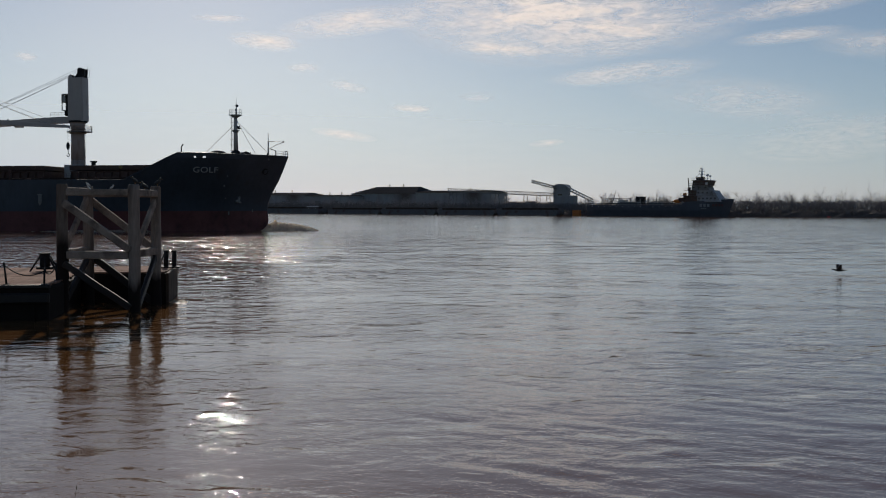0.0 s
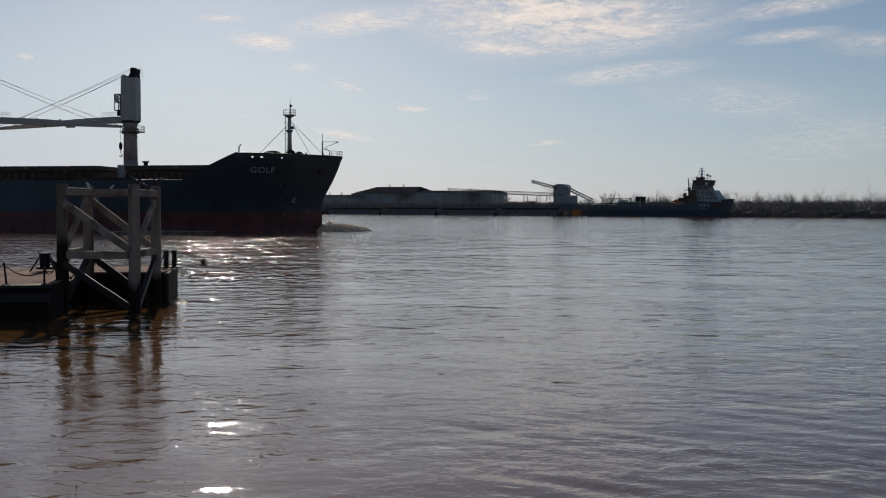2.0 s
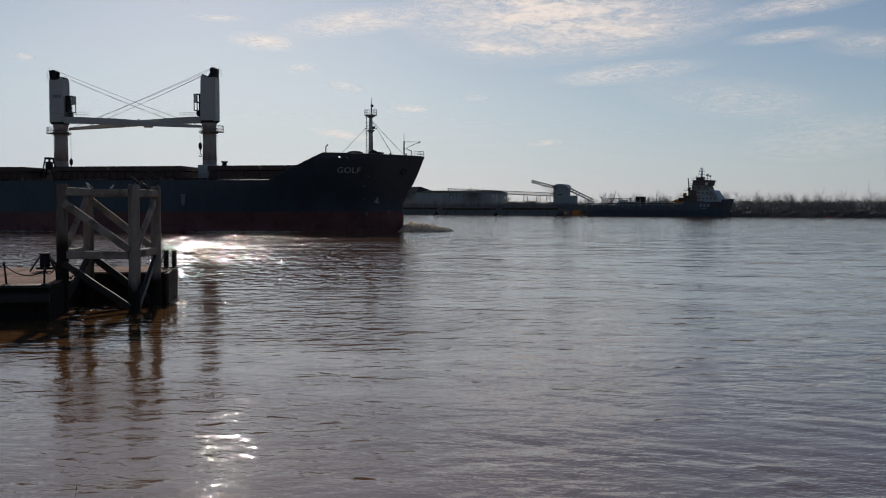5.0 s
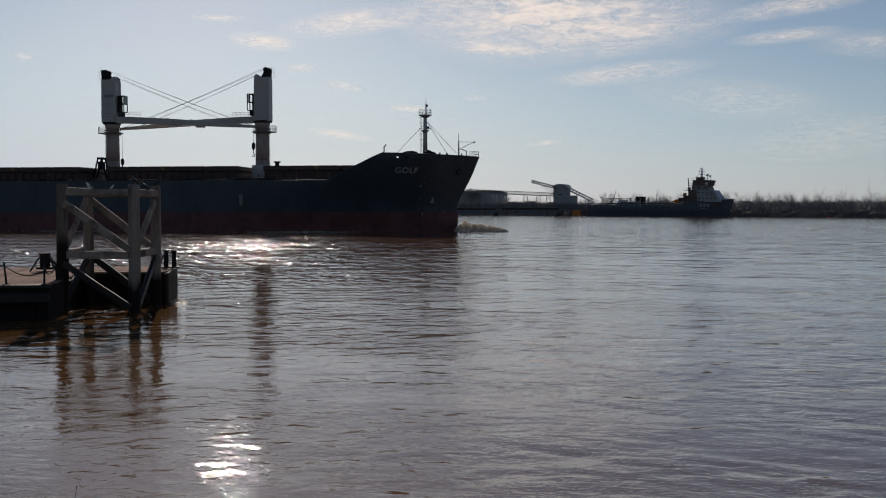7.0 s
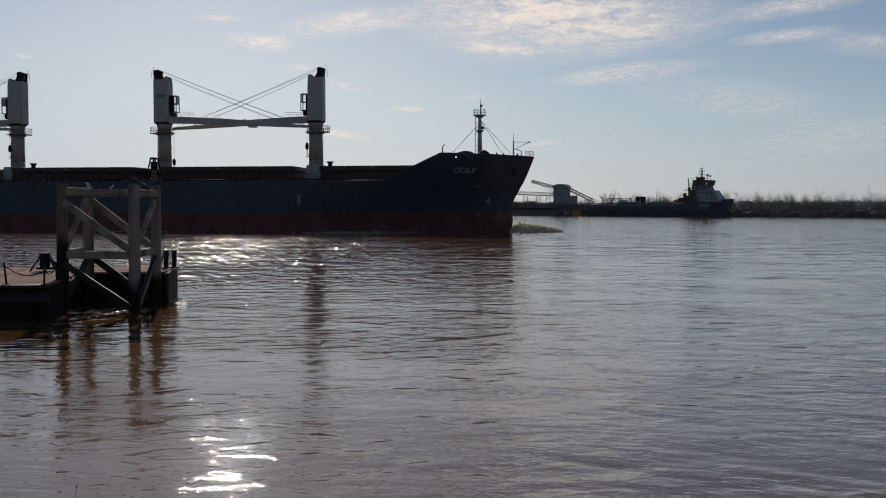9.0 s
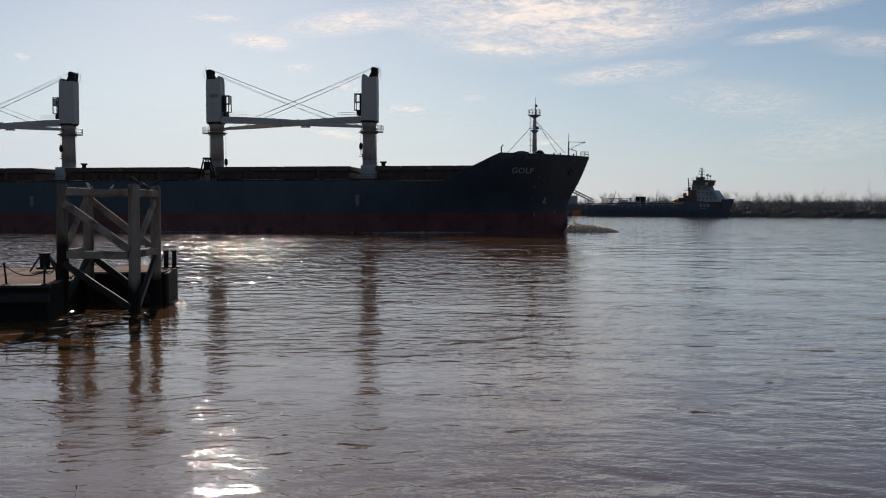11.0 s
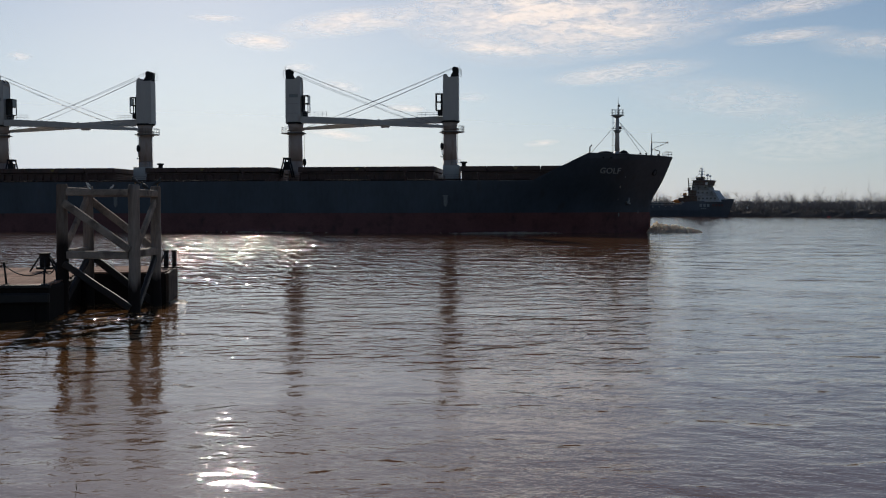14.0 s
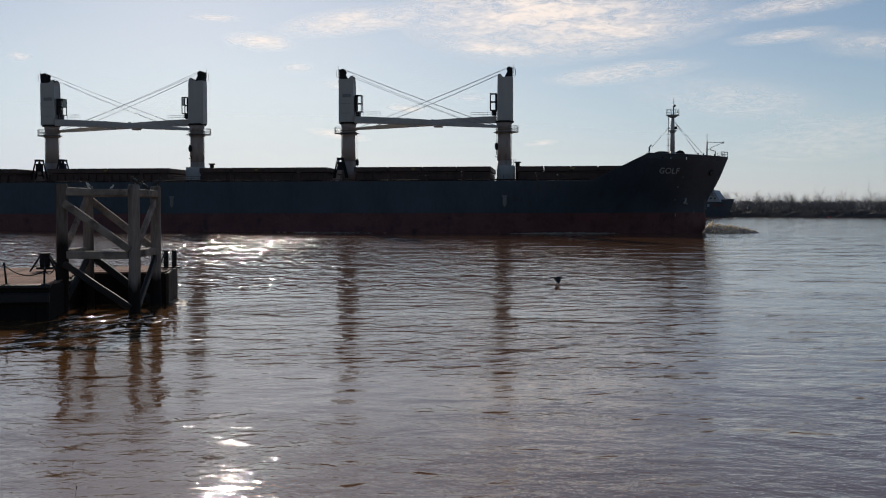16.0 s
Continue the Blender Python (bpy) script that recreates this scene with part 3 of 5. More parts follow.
    path_tube(bm, [(27.0 + 0.25 * math.sin(a), yj, 13.35 - drop + 0.25 * math.cos(a)) for a in np.linspace(0, 4.6, 9)], 0.08, 6)
    put("hook", bm, BLACK, ped, "black hook block hanging on a wire")
    if style == "house":
        bm = bm_new()
        box(bm, (-0.55 if flip else 0.55, 2.2 if flip else -2.2, (DECK + 11.5) / 2), (2.9, 3.2, 11.5 - DECK), bevel=0.08)
        dh = put("deckhouse", bm, CREAM, ship, "pale grey deckhouse at the crane foot")
        bm = bm_new()
        k = -1 if flip else 1
        for i in range(5):
            tube(bm, (-k * (0.6 + 0.4 * i) * -1, -k * 3.9, 11.5), (-k * (0.6 + 0.4 * i) * -1, -k * 3.9, 12.5), 0.03, 0.03, 5)
        for z in (12.0, 12.5):
            tube(bm, (k * 0.6, -k * 3.9, z), (k * 2.2, -k * 3.9, z), 0.03, 0.03, 5)
        put("handrail", bm, STEELGREY, dh)
        bm = bm_new()
        tube(bm, (-2.4, -1.2, DECK), (-2.4, -1.2, 12.2), 0.4, 0.4, 12)
        tube(bm, (-2.4, -1.2, 12.1), (-2.4, -1.2, 12.35), 0.62, 0.62, 12)
        put("vent", bm, BLACK, ship, "black mushroom ventilator")
    else:
        for sx in (-1.2, 3.3) if style == "two_rests" else (-1.0,):
            bm = bm_new()
            for dx in (-1.2, 1.2):
                for y in (-3.5, -2.0):
                    tube(bm, (sx + dx, y, DECK + 1.0), (sx + dx * 0.3, y, 12.9), 0.16, 0.13, 6)
            box(bm, (sx, -2.75, 12.9), (1.1, 1.7, 0.35), bevel=0.05)
            box(bm, (sx, -2.75, 11.6), (0.9, 1.3, 1.4), bevel=0.05)
            put("jib_rest", bm, BLACK, ship, "black A-frame jib rest")


def rail(ship, s0, s1):
    n = int(abs(s1 - s0) / 1.6)
    for side in (-1, 1):
        bm = bm_new()
        for i in range(n + 1):
            s = s0 + (s1 - s0) * i / n
            b = half_breadth(s, DECK) - 0.15
            tube(bm, (s, side * b, DECK), (s, side * b, DECK + 1.05), 0.035, 0.035, 4)
        for z in (0.4, 0.72, 1.05):
            path_tube(bm, [(s0 + (s1 - s0) * i / 12, side * (half_breadth(s0 + (s1 - s0) * i / 12, DECK) - 0.15), DECK + z) for i in range(13)], 0.028, 4)
        part("deck_rail", bm, BROWN, ship, "thin red-brown deck edge rail")


def foremast(ship):
    x, z0 = -9.75, 11.7
    bm = bm_new()
    tube(bm, (x, 0, z0), (x, 0, 14.0), 0.75, 0.42, 14)
    tube(bm, (x, 0, 14.0), (x, 0, 20.3), 0.42, 0.3, 14)
    tube(bm, (x + 0.15, 0, 20.3), (x + 0.15, 0, 22.3), 0.14, 0.1, 8)
    tube(bm, (x + 0.15, 0, 22.3), (x + 0.15, 0, 23.45), 0.05, 0.03, 6)
    mast = part("foremast", bm, CREAM, ship, "pale foremast with two platforms")
    for z, r in ((17.6, 0.7), (20.3, 1.15)):
        bm = bm_new()
        tube(bm, (x, 0, z - 0.45), (x, 0, z), 0.35, r, 12)
        tube(bm, (x, 0, z), (x, 0, z + 0.08), r + 0.05, r + 0.05, 12)
        if z < 18:
            part("platform", bm, STEELGREY, mast)
    for i in range(10):
        a = 2 * math.pi * i / 10
        p = Vector((x + 1.1 * math.cos(a), 1.1 * math.sin(a), 20.3))
        q = Vector((x + 1.1 * math.cos(a + 0.628), 1.1 * math.sin(a + 0.628), 20.3))
        tube(bm, p, p + Vector((0, 0, 1.0)), 0.03, 0.03, 5)
        for dz in (0.5, 1.0):
            tube(bm, p + Vector((0, 0, dz)), q + Vector((0, 0, dz)), 0.03, 0.03, 5)
    part("platform", bm, STEELGREY, mast, "railed lookout platform")
    bm = bm_new()
    for y in (-0.2, 0.2):
        tube(bm, (x - 0.75, y, 13.0), (x - 0.75, y, 20.4), 0.035, 0.035, 5)
    for i in range(19):
        tube(bm, (x - 0.75, -0.2, 13.3 + 0.38 * i), (x - 0.75, 0.2, 13.3 + 0.38 * i), 0.025, 0.025, 4)
    for i in range(7):
        z = 14.0 + i * 1.0
        tube(bm, (x - 0.3, 0, z), (x - 1.05, 0, z), 0.04, 0.04, 5)
    part("ladder", bm, STEELGREY, mast, "steel ladder")
    bm = bm_new()
    box(bm, (x + 0.5, 0, 18.1), (0.5, 0.4, 0.5), bevel=0.08)
    tube(bm, (x, 0, 17.9), (x + 1.1, 0, 17.9), 0.07, 0.07, 6)
    part("navigation_light", bm, BLACK, mast, "black masthead light box")
    bm = bm_new()
    box(bm, (x + 0.3, 0, 22.0), (0.4, 0.35, 0.4), bevel=0.08)
    tube(bm, (x + 0.1, -0.6, 21.95), (x + 0.1, 0.6, 21.95), 0.06, 0.06, 6)
    part("navigation_light", bm, BLACK, mast, "black masthead light box")
    for a, b in (((x - 0.3, 0, 18.6), (-14.6, -2.5, 13.4)), ((x + 0.3, 0, 19.2), (-4.3, 1.5, 13.6)), ((x + 0.3, 0, 19.2), (-5.4, -2.0, 13.0))):
        bm = bm_new()
        tube(bm, a, b, 0.04, 0.04, 5)
        part("stay", bm, WIRE, mast)


def bow_gear(ship):
    x = -3.75
    bm = bm_new()
    tube(bm, (x, 0, 11.7), (x, 0, 15.6), 0.17, 0.12, 8)
    tube(bm, (x, 0, 15.6), (x, 0, 17.0), 0.06, 0.04, 6)
    path_tube(bm, [(x, 0, 15.55), (x + 1.6, 0, 15.5), (x + 2.8, 0, 15.45)], 0.05, 6)
    path_tube(bm, [(x, 0, 14.1), (x + 1.0, 0, 14.7), (x + 2.8, 0, 15.45)], 0.05, 6)
    tube(bm, (x + 2.8, 0, 15.3), (x + 2.8, 0, 15.6), 0.12, 0.12, 8)
    part("jackstaff", bm, CREAM, ship, "jackstaff with a light davit arm")
    bm = bm_new()
    path_tube(bm, [(x + 0.5, -0.3, 14.2), (x + 1.4, -0.3, 13.9), (x + 1.4, -0.3, 12.2)], 0.09, 6)
    part("fairlead_davit", bm, STEELGREY, ship)
    bm = bm_new()
    for sx in (-1.6, -0.9, -0.2):
        for side in (-1, 1):
            tube(bm, (sx, side * max(0.15, half_breadth(sx, 12.8) - 0.1), 12.8), (sx, side * max(0.15, half_breadth(sx, 12.8) - 0.1), 13.75), 0.035, 0.035, 5)
    for z in (13.3, 13.75):
        for side in (-1, 1):
            path_tube(bm, [(sx, side * max(0.15, half_breadth(sx, 12.8) - 0.1), z) for sx in (-1.6, -0.9, -0.2)], 0.035, 5)
    part("stem_rail", bm, STEELGREY, ship)
    for y in (-3.0, 3.0):
        bm = bm_new()
        ball(bm, (-8.8, y, 12.5), (1.15, 0.9, 1.5), 14, 8)
        tube(bm, (-8.8, y - 1.2, 12.4), (-8.8, y + 1.2, 12.4), 0.75, 0.75, 14)
        part("windlass", bm, BLACK, ship, "black anchor windlass drums")
    bm = bm_new()
    ball(bm, (-12.0, -3.5, 13.1), (1.7, 0.9, 0.75), 14, 8)
    box(bm, (-11.2, -3.5, 12.9), (1.2, 1.3, 1.5), bevel=0.2)
    box(bm, (-12.0, -3.5, 12.0), (3.4, 1.6, 0.9), bevel=0.15)
    part("mooring_winch", bm, BLACK, ship, "dark covered mooring winch")
    for s in (-15.0, -15.75):
        bm = bm_new()
        b = half_breadth(s, 12) - 0.8
        path_tube(bm, [(s, -b, 11.0), (s, -b, 14.0 if s > -15.5 else 12.6), (s + 0.35, -b, 14.4 if s > -15.5 else 12.9)], 0.11, 6)
        part("deck_post", bm, BLACK, ship)
    for sx in (-6.3, -5.2, -2.9):
        bm = bm_new()
        tube(bm, (sx, -half_breadth(sx, 12.6) + 0.5, 12.2), (sx, -half_breadth(sx, 12.6) + 0.5, 13.3), 0.13, 0.13, 8)
        part("bollard", bm, BLACK, ship)
    # anchor in its hawse on the near bow
    s = -8.0
    b = half_breadth(s, 5.2)
    bm = bm_new()
    box(bm, (0, 0, 0.0), (0.45, 0.35, 1.0), bevel=0.08)
    box(bm, (-0.28, 0, -0.42), (0.45, 0.5, 0.5), bevel=0.1)
    box(bm, (0.2, 0, -0.5), (0.6, 0.5, 0.3), bevel=0.08)
    anchor = part("anchor", bm, STEELGREY, ship, "grey stockless anchor in its pocket")
    ang = math.atan2(half_breadth(s - 0.5, 5.2) - half_breadth(s + 0.5, 5.2), 1.0)
    anchor.matrix_basis = pose(s, -b - 0.1, 5.2, 0, 8, math.degrees(ang))
    # hawse pipe with a thick rim, and small draught marks under it
    s, z = -3.5, 10.1
    b = half_breadth(s, z)
    yaw = math.atan2(half_breadth(s - 0.5, z) - half_breadth(s + 0.5, z), 1.0)
    out = Vector((math.sin(yaw), -math.cos(yaw), -0.35)).normalized()
    at = Vector((s, -b, z))
    bm = bm_new()
    tube(bm, at - out * 0.3, at + out * 0.16, 0.62, 0.55, 18)
    hawse = part("hawse_pipe", bm, BLACK, ship, "black round hawse pipe in the bow")
    bm = bm_new()
    tube(bm, at + out * 0.15, at + out * 0.2, 0.4, 0.36, 16)
    part("hawse_plug", bm, NAVY, hawse)
    for s, z, w, h in ((-9.6, 7.6, 0.3, 0.45), (-8.8, 9.2, 0.22, 0.22), (-9.7, 2.75, 0.22, 0.6), (-9.9, 5.4, 0.2, 0.3), (-6.2, 3.2, 0.18, 0.5)):
        bm = bm_new()
        box(bm, (0, 0, 0), (w, 0.03, h))
        mk = part("draught_mark", bm, FADED, ship)
        mk.matrix_basis = pose(s, -half_breadth(s, z) - 0.03, z, 0, 0, math.degrees(math.atan2(half_breadth(s - 0.5, z) - half_breadth(s + 0.5, z), 1.0)))
    # ship's name on the near bow
    me = text_mesh("GOLF", 1.55, 0.015)
    me.materials.append(LETTER)
    name = new("lettering", me)
    name.parent = ship
    tagged(name, "pale block letters of the ship's name")
    s, z = -11.75, 9.85
    b0, b1 = half_breadth(s - 1.6, z + 0.4), half_breadth(s + 1.6, z + 0.4)
    yaw = math.degrees(math.atan2(b0 - b1, 3.2))
    lean = math.degrees(math.atan2(half_breadth(s, z + 1.0) - half_breadth(s, z), 1.0))
    name.matrix_basis = pose(s, -(b0 + b1) / 2 - 0.12, z - 0.15, 0, 0, yaw) @ pose(0, -0.3, 0, 90 + 0.45 * lean, 0, 0) @ Matrix.Diagonal((1.08, 0.9, 1, 1))
    # marks on the side: tug marks and load lines
    for s in (-38.8, -95.5):
        bm = bm_new()
        prism(bm, [(-0.32, 5.9), (-0.32, 4.6), (0, 4.1), (0.32, 4.6), (0.32, 5.9)], -0.02, 0.0)
        box(bm, (-0.02, -0.01, 5.98), (0.9, 0.02, 0.2))
        mk = part("tug_mark", bm, FADED, ship, "pale painted tug arrow mark")
        mk.matrix_basis = pose(s, -half_breadth(s, 5) - 0.04, 0)


def deck_fittings(ship):
    for s in (-27.5, -54.9, -82.6, -110.0):
        bm = bm_new()
        prism(bm, [(-0.5, 10.95), (0.5, 10.95), (0.15, 10.55), (-0.15, 10.55)], -0.03, 0.0)
        ob = part("hatch_mark", bm, YELLOW, ship, "small yellow warning patch")
        ob.matrix_basis = pose(s, -9.06, 0)
    for s in (-41.0, -66.2, -67.6, -69.0, -84.0, -98.4, -112.0):
        bm = bm_new()
        box(bm, (0, 0, 0), (0.9, 0.35, 0.22), bevel=0.05)
        for dx in (-0.3, 0.3):
            tube(bm, (dx, 0, 0.0), (dx, 0, 0.3), 0.09, 0.09, 8)
        ob = part("fairlead", bm, BROWN, ship, "small red-brown roller fairlead on the deck edge")
        ob.matrix_basis = pose(s, -half_breadth(s, DECK) + 0.2, DECK + 0.15)
    for i, s in enumerate((-30.0, -33.5, -46.0, -52.0, -58.5, -74.0, -79.5, -86.0, -102.0, -107.5, -114.0)):
        bm = bm_new()
        h = 0.9 + 0.35 * (i % 3)
        tube(bm, (0, 0, 0), (0, 0, h), 0.16, 0.16, 10)
        tube(bm, (0, 0, h), (0, 0, h + 0.22), 0.3, 0.22, 10)
        ob = part("deck_vent", bm, BROWN, ship, "small mushroom vent beside the hatch")
        ob.matrix_basis = pose(s, -12.6 - 0.5 * (i % 2), DECK)
    for s0, s1 in ((-24.8, -64.0), (-70.0, -122.0)):
        bm = bm_new()
        tube(bm, (s0, -10.6, DECK + 0.45), (s1, -10.6, DECK + 0.45), 0.12, 0.12, 8)
        tube(bm, (s0, -10.95, DECK + 0.35), (s1, -10.95, DECK + 0.35), 0.08, 0.08, 8)
        k = int(abs(s1 - s0) / 3)
        for i in range(k + 1):
            s = s0 + (s1 - s0) * i / k
            box(bm, (s, -10.75, DECK + 0.2), (0.15, 0.7, 0.5))
        part("deck_pipe", bm, DARKPIPE, ship, "red-brown pipe run along the deck")


def bulk_carrier():
    ship = thing("bulk_carrier", Matrix.Identity(4), "dark blue bulk carrier with four pale deck cranes under way", "ship")
    build_hull(ship)
    for a, b in ((-37.0, -18.6), (-65.4, -41.4), (-93.0, -70.0), (-121.0, -98.5), (-149.0, -126.5)):
        hatch(ship, a, b)
    crane(ship, -39.55, True, "house")
    crane(ship, -67.85, False, "rest")
    crane(ship, -96.25, True, "house")
    crane(ship, -124.15, False, "two_rests")
    rail(ship, -24.5, -150.0)
    foremast(ship)
    bow_gear(ship)
    deck_fittings(ship)
    ship.scale = (SHIP, SHIP, SHIP)
    return ship


ship = bulk_carrier()


# ---- bow wave and side wash, moving with the ship ----
def wash(name, label, fn, nx, ny):
    verts = [fn(i / nx, j / ny) for i in range(nx + 1) for j in range(ny + 1)]
    faces = [(i * (ny + 1) + j, (i + 1) * (ny + 1) + j, (i + 1) * (ny + 1) + j + 1, i * (ny + 1) + j + 1) for i in range(nx) for j in range(ny)]
    me = arrays_mesh(name, verts, faces, FOAM)
    for p in me.polygons:
        p.use_smooth = True
    return tagged(new(name, me), label, "bow wave")


def bow_wave_shape(u, v):
    x = -4.9 + 10.2 * u
    y = -3.6 + 7.2 * v
    across = math.sin(math.pi * v) ** 0.8
    along = max(0.0, 1 - u) ** 0.45 * min(1.0, u * 6)
    lump = noise.fractal(Vector((x * 1.3, y * 1.5, 3.1)), 0.6, 2.2, 6)
    z = -0.3 + across * along * (1.85 + 0.8 * lump + 0.4 * noise.noise(Vector((x * 4, y * 4, 5))))
    return (x, y, z)


def side_wash_shape(u, v):
    s = -5 - 95 * u
    b = half_breadth(s, 0.4)
    crest = 0.5 + 0.5 * math.sin(s * 0.16) + 0.3 * noise.noise(Vector((s * 0.5, v * 2, 1)))
    y = -b + 0.4 - (3.4 + 1.2 * crest) * v
    z = -0.22 + math.sin(math.pi * min(1, v * 1.15)) * (0.5 * crest * (1 - 0.6 * u) + 0.16 * noise.noise(Vector((s * 1.3, v * 4, 7))))
    return (s, y, z)


def sized(ob):
    ob.scale = (SHIP, SHIP, SHIP)
    return ob


bow_wave = sized(wash("bow_wave", "tan foaming bow wave rolling ahead of the stem", bow_wave_shape, 130, 90))
side_wash = sized(wash("side_wash", "low foamy wash along the hull", side_wash_shape, 360, 10))


# ---- timber dolphin ----
def dolphin():
    X0, X1, Y0, Y1 = -13.72, -11.13, 39.1, 41.85
    root = thing("mooring_dolphin", pose(0, 0, 0), "weathered timber mooring dolphin of four braced piles in the water", "dolphin")
    for x, y, top, r in ((X0, Y0, 4.56, 0.205), (X1, Y0, 4.55, 0.205), (X0 + 0.05, Y1, 4.52, 0.195), (X1 + 0.05, Y1, 4.54, 0.195)):
        bm = bm_new()
        n, rows = 16, 34
        for i in range(rows):
            a, b = -2.0 + (top + 2.0) * i / rows, -2.0 + (top + 2.0) * (i + 1) / rows
            tube(bm, (x, y, a), (x, y, b), r * (1.04 - 0.012 * a), r * (1.04 - 0.012 * b), n, caps=False)
        tube(bm, (x, y, top), (x, y, top + 0.05), r * 0.98, r * 0.8, n)
        bmesh.ops.remove_doubles(bm, verts=bm.verts[:], dist=0.004)
        for v in bm.verts:
            k = noise.noise(Vector((v.co.x * 6, v.co.y * 6, v.co.z * 0.8))) * 0.02
            v.co.x += k
            v.co.y += k * 0.7
        part("timber_post", bm, PILE_DARK if x < -13.7 and y < 40 else PILE, root, "round weathered timber pile, dark and wet below")

    def beam(p, q, w, h, label=""):
        bm = bm_new()
        p, q = Vector(p), Vector(q)
        d = q - p
        rot = d.to_track_quat("X", "Z").to_matrix().to_4x4()
        box(bm, (0, 0, 0), (d.length, w, h), bevel=0.025)
        bmesh.ops.subdivide_edges(bm, edges=[e for e in bm.edges if e.calc_length() > d.length * 0.8], cuts=8)
        for v in bm.verts:
            v.co.y += noise.noise(v.co * 1.5 + p) * 0.008
            v.co.z += noise.noise(v.co * 1.3 - p) * 0.008
        bmesh.ops.transform(bm, matrix=Matrix.Translation((p + q) / 2) @ rot, verts=bm.verts[:])
        return part("beam" if abs(d.z) < 0.3 else "brace", bm, WETPILE if (p.z + q.z) / 2 < 1.2 else BEAM, root, label)

    yf, yr, xl, xr = Y0 - 0.0, Y1 + 0.0, X0, X1
    beam((xl + 0.18, yf, 4.31), (xr - 0.18, yf, 4.31), 0.3, 0.24)
    beam((xr + 0.02, yf + 0.18, 4.3), (xr + 0.05, yr - 0.18, 4.3), 0.3, 0.26)
    beam((xl, yf + 0.18, 4.36), (xl + 0.05, yr - 0.18, 4.36), 0.3, 0.28)
    beam((xl + 0.2, yr, 4.28), (xr - 0.15, yr, 4.28), 0.3, 0.24)
    beam((xl + 0.18, yf, 2.05), (xr - 0.18, yf, 2.05), 0.3, 0.28)
    beam((xr + 0.02, yf + 0.18, 2.1), (xr + 0.05, yr - 0.18, 2.1), 0.28, 0.28)
    beam((xl, yf + 0.18, 2.1), (xl + 0.05, yr - 0.18, 2.1), 0.28, 0.28)
    beam((xl + 0.1, yf - 0.18, 3.94), (xr - 0.1, yf - 0.18, 2.24), 0.14, 0.27)
    beam((xl + 0.1, yr + 0.1, 4.05), (xr - 0.1, yr + 0.1, 2.2), 0.14, 0.27)
    beam((xl + 0.06, yr - 0.15, 4.1), (xl + 0.06, yf + 0.15, 2.3), 0.14, 0.28)
    beam((xr + 0.06, yr - 0.15, 4.0), (xr + 0.06, yf + 0.15, 2.35), 0.14, 0.28)
    beam((xl + 0.1, yf - 0.18, 1.75), (xr - 0.1, yf - 0.18, 0.15), 0.14, 0.24)
    beam((xl + 0.1, yr + 0.1, 1.9), (xr - 0.1, yr + 0.1, 0.1), 0.14, 0.26)
    beam((xl + 0.06, yr - 0.15, 1.8), (xl + 0.06, yf + 0.15, 0.4), 0.14, 0.26)
    beam((xr + 0.06, yr - 0.15, 1.85), (xr + 0.06, yf + 0.15, 0.1), 0.14, 0.26)
    return root


dolphin()


# ---- floating pontoon behind the dolphin ----
PONTOON = pose(-10.94, 43.0, 0, 0, 0, 9.5)


def pontoon():
    root = thing("pontoon", PONTOON, "dark steel floating pontoon with a bleached timber deck", "pontoon")
    bm = bm_new()
    box(bm, (-12.3, -0.95, 0.3), (18.0, 11.1, 1.6), bevel=0.06)
    box(bm, (-1.7, 2.3, 0.35), (3.3, 4.6, 1.6), bevel=0.05)
    for i in range(13):
        box(bm, (-20.6 + i * 1.4, -6.52, 0.4), (0.1, 0.1, 1.3))
    part("hull", bm, BARGE, root, "dark stained steel pontoon hull")
    bm = bm_new()
    box(bm, (0.0, 2.3, 0.4), (0.12, 4.7, 1.55), bevel=0.02)
    part("end_plate", bm, BARGE_END, root, "rust-streaked end face")
    bm = bm_new()
    box(bm, (-12.3, -6.62, 0.75), (18.1, 0.22, 0.34), bevel=0.05)
    part("fender_strake", bm, WETPILE, root, "dark wet timber rubbing strake")
    bm = bm_new()
    box(bm, (-12.3, -6.5, 1.13), (18.1, 0.18, 0.12), bevel=0.02)
    part("deck_edge", bm, WETPILE, root)
    rng = random.Random(4)
    bm = bm_new()
    box(bm, (0, 0, 0), (17.8, 0.235, 0.06), bevel=0.008)
    long_board = mesh_of("plank", bm, PLANK)
    bm = bm_new()
    box(bm, (0, 0, 0), (3.25, 0.235, 0.06), bevel=0.008)
    short_board = mesh_of("plank", bm, PLANK)
    for k, (me, x, y0, z, count) in enumerate(((long_board, -12.3, -6.25, 1.13, 44), (short_board, -1.7, 0.15, 1.18, 18))):
        for i in range(count):
            ob = new("plank", me)
            ob.parent = root
            ob.matrix_basis = pose(x + rng.uniform(-0.06, 0.06), y0 + i * 0.25, z + rng.uniform(0, 0.015), rng.uniform(-0.3, 0.3))
    return root


pontoon()


def foam_patch():
    """Froth that the current throws up at the pontoon's corner."""
    nx, ny = 40, 16
    verts = []
    for i in range(nx + 1):
        for j in range(ny + 1):
            u, v = i / nx, j / ny
            x, y = -11.0 + 1.0 * u, 42.4 + 1.4 * v + 0.2 * math.sin(5 * u)
            rim = math.sin(math.pi * u) ** 0.6 * math.sin(math.pi * v)
            verts.append((x, y, -0.06 + rim * (0.13 + 0.07 * noise.noise(Vector((x * 5, y * 3, 2))))))
    faces = [(i * (ny + 1) + j, (i + 1) * (ny + 1) + j, (i + 1) * (ny + 1) + j + 1, i * (ny + 1) + j + 1) for i in range(nx) for j in range(ny)]
    tagged(new("foam_patch", arrays_mesh("foam_patch", verts, faces, FOAM)), "small patch of pale froth at the pontoon corner", "foam")


foam_patch()


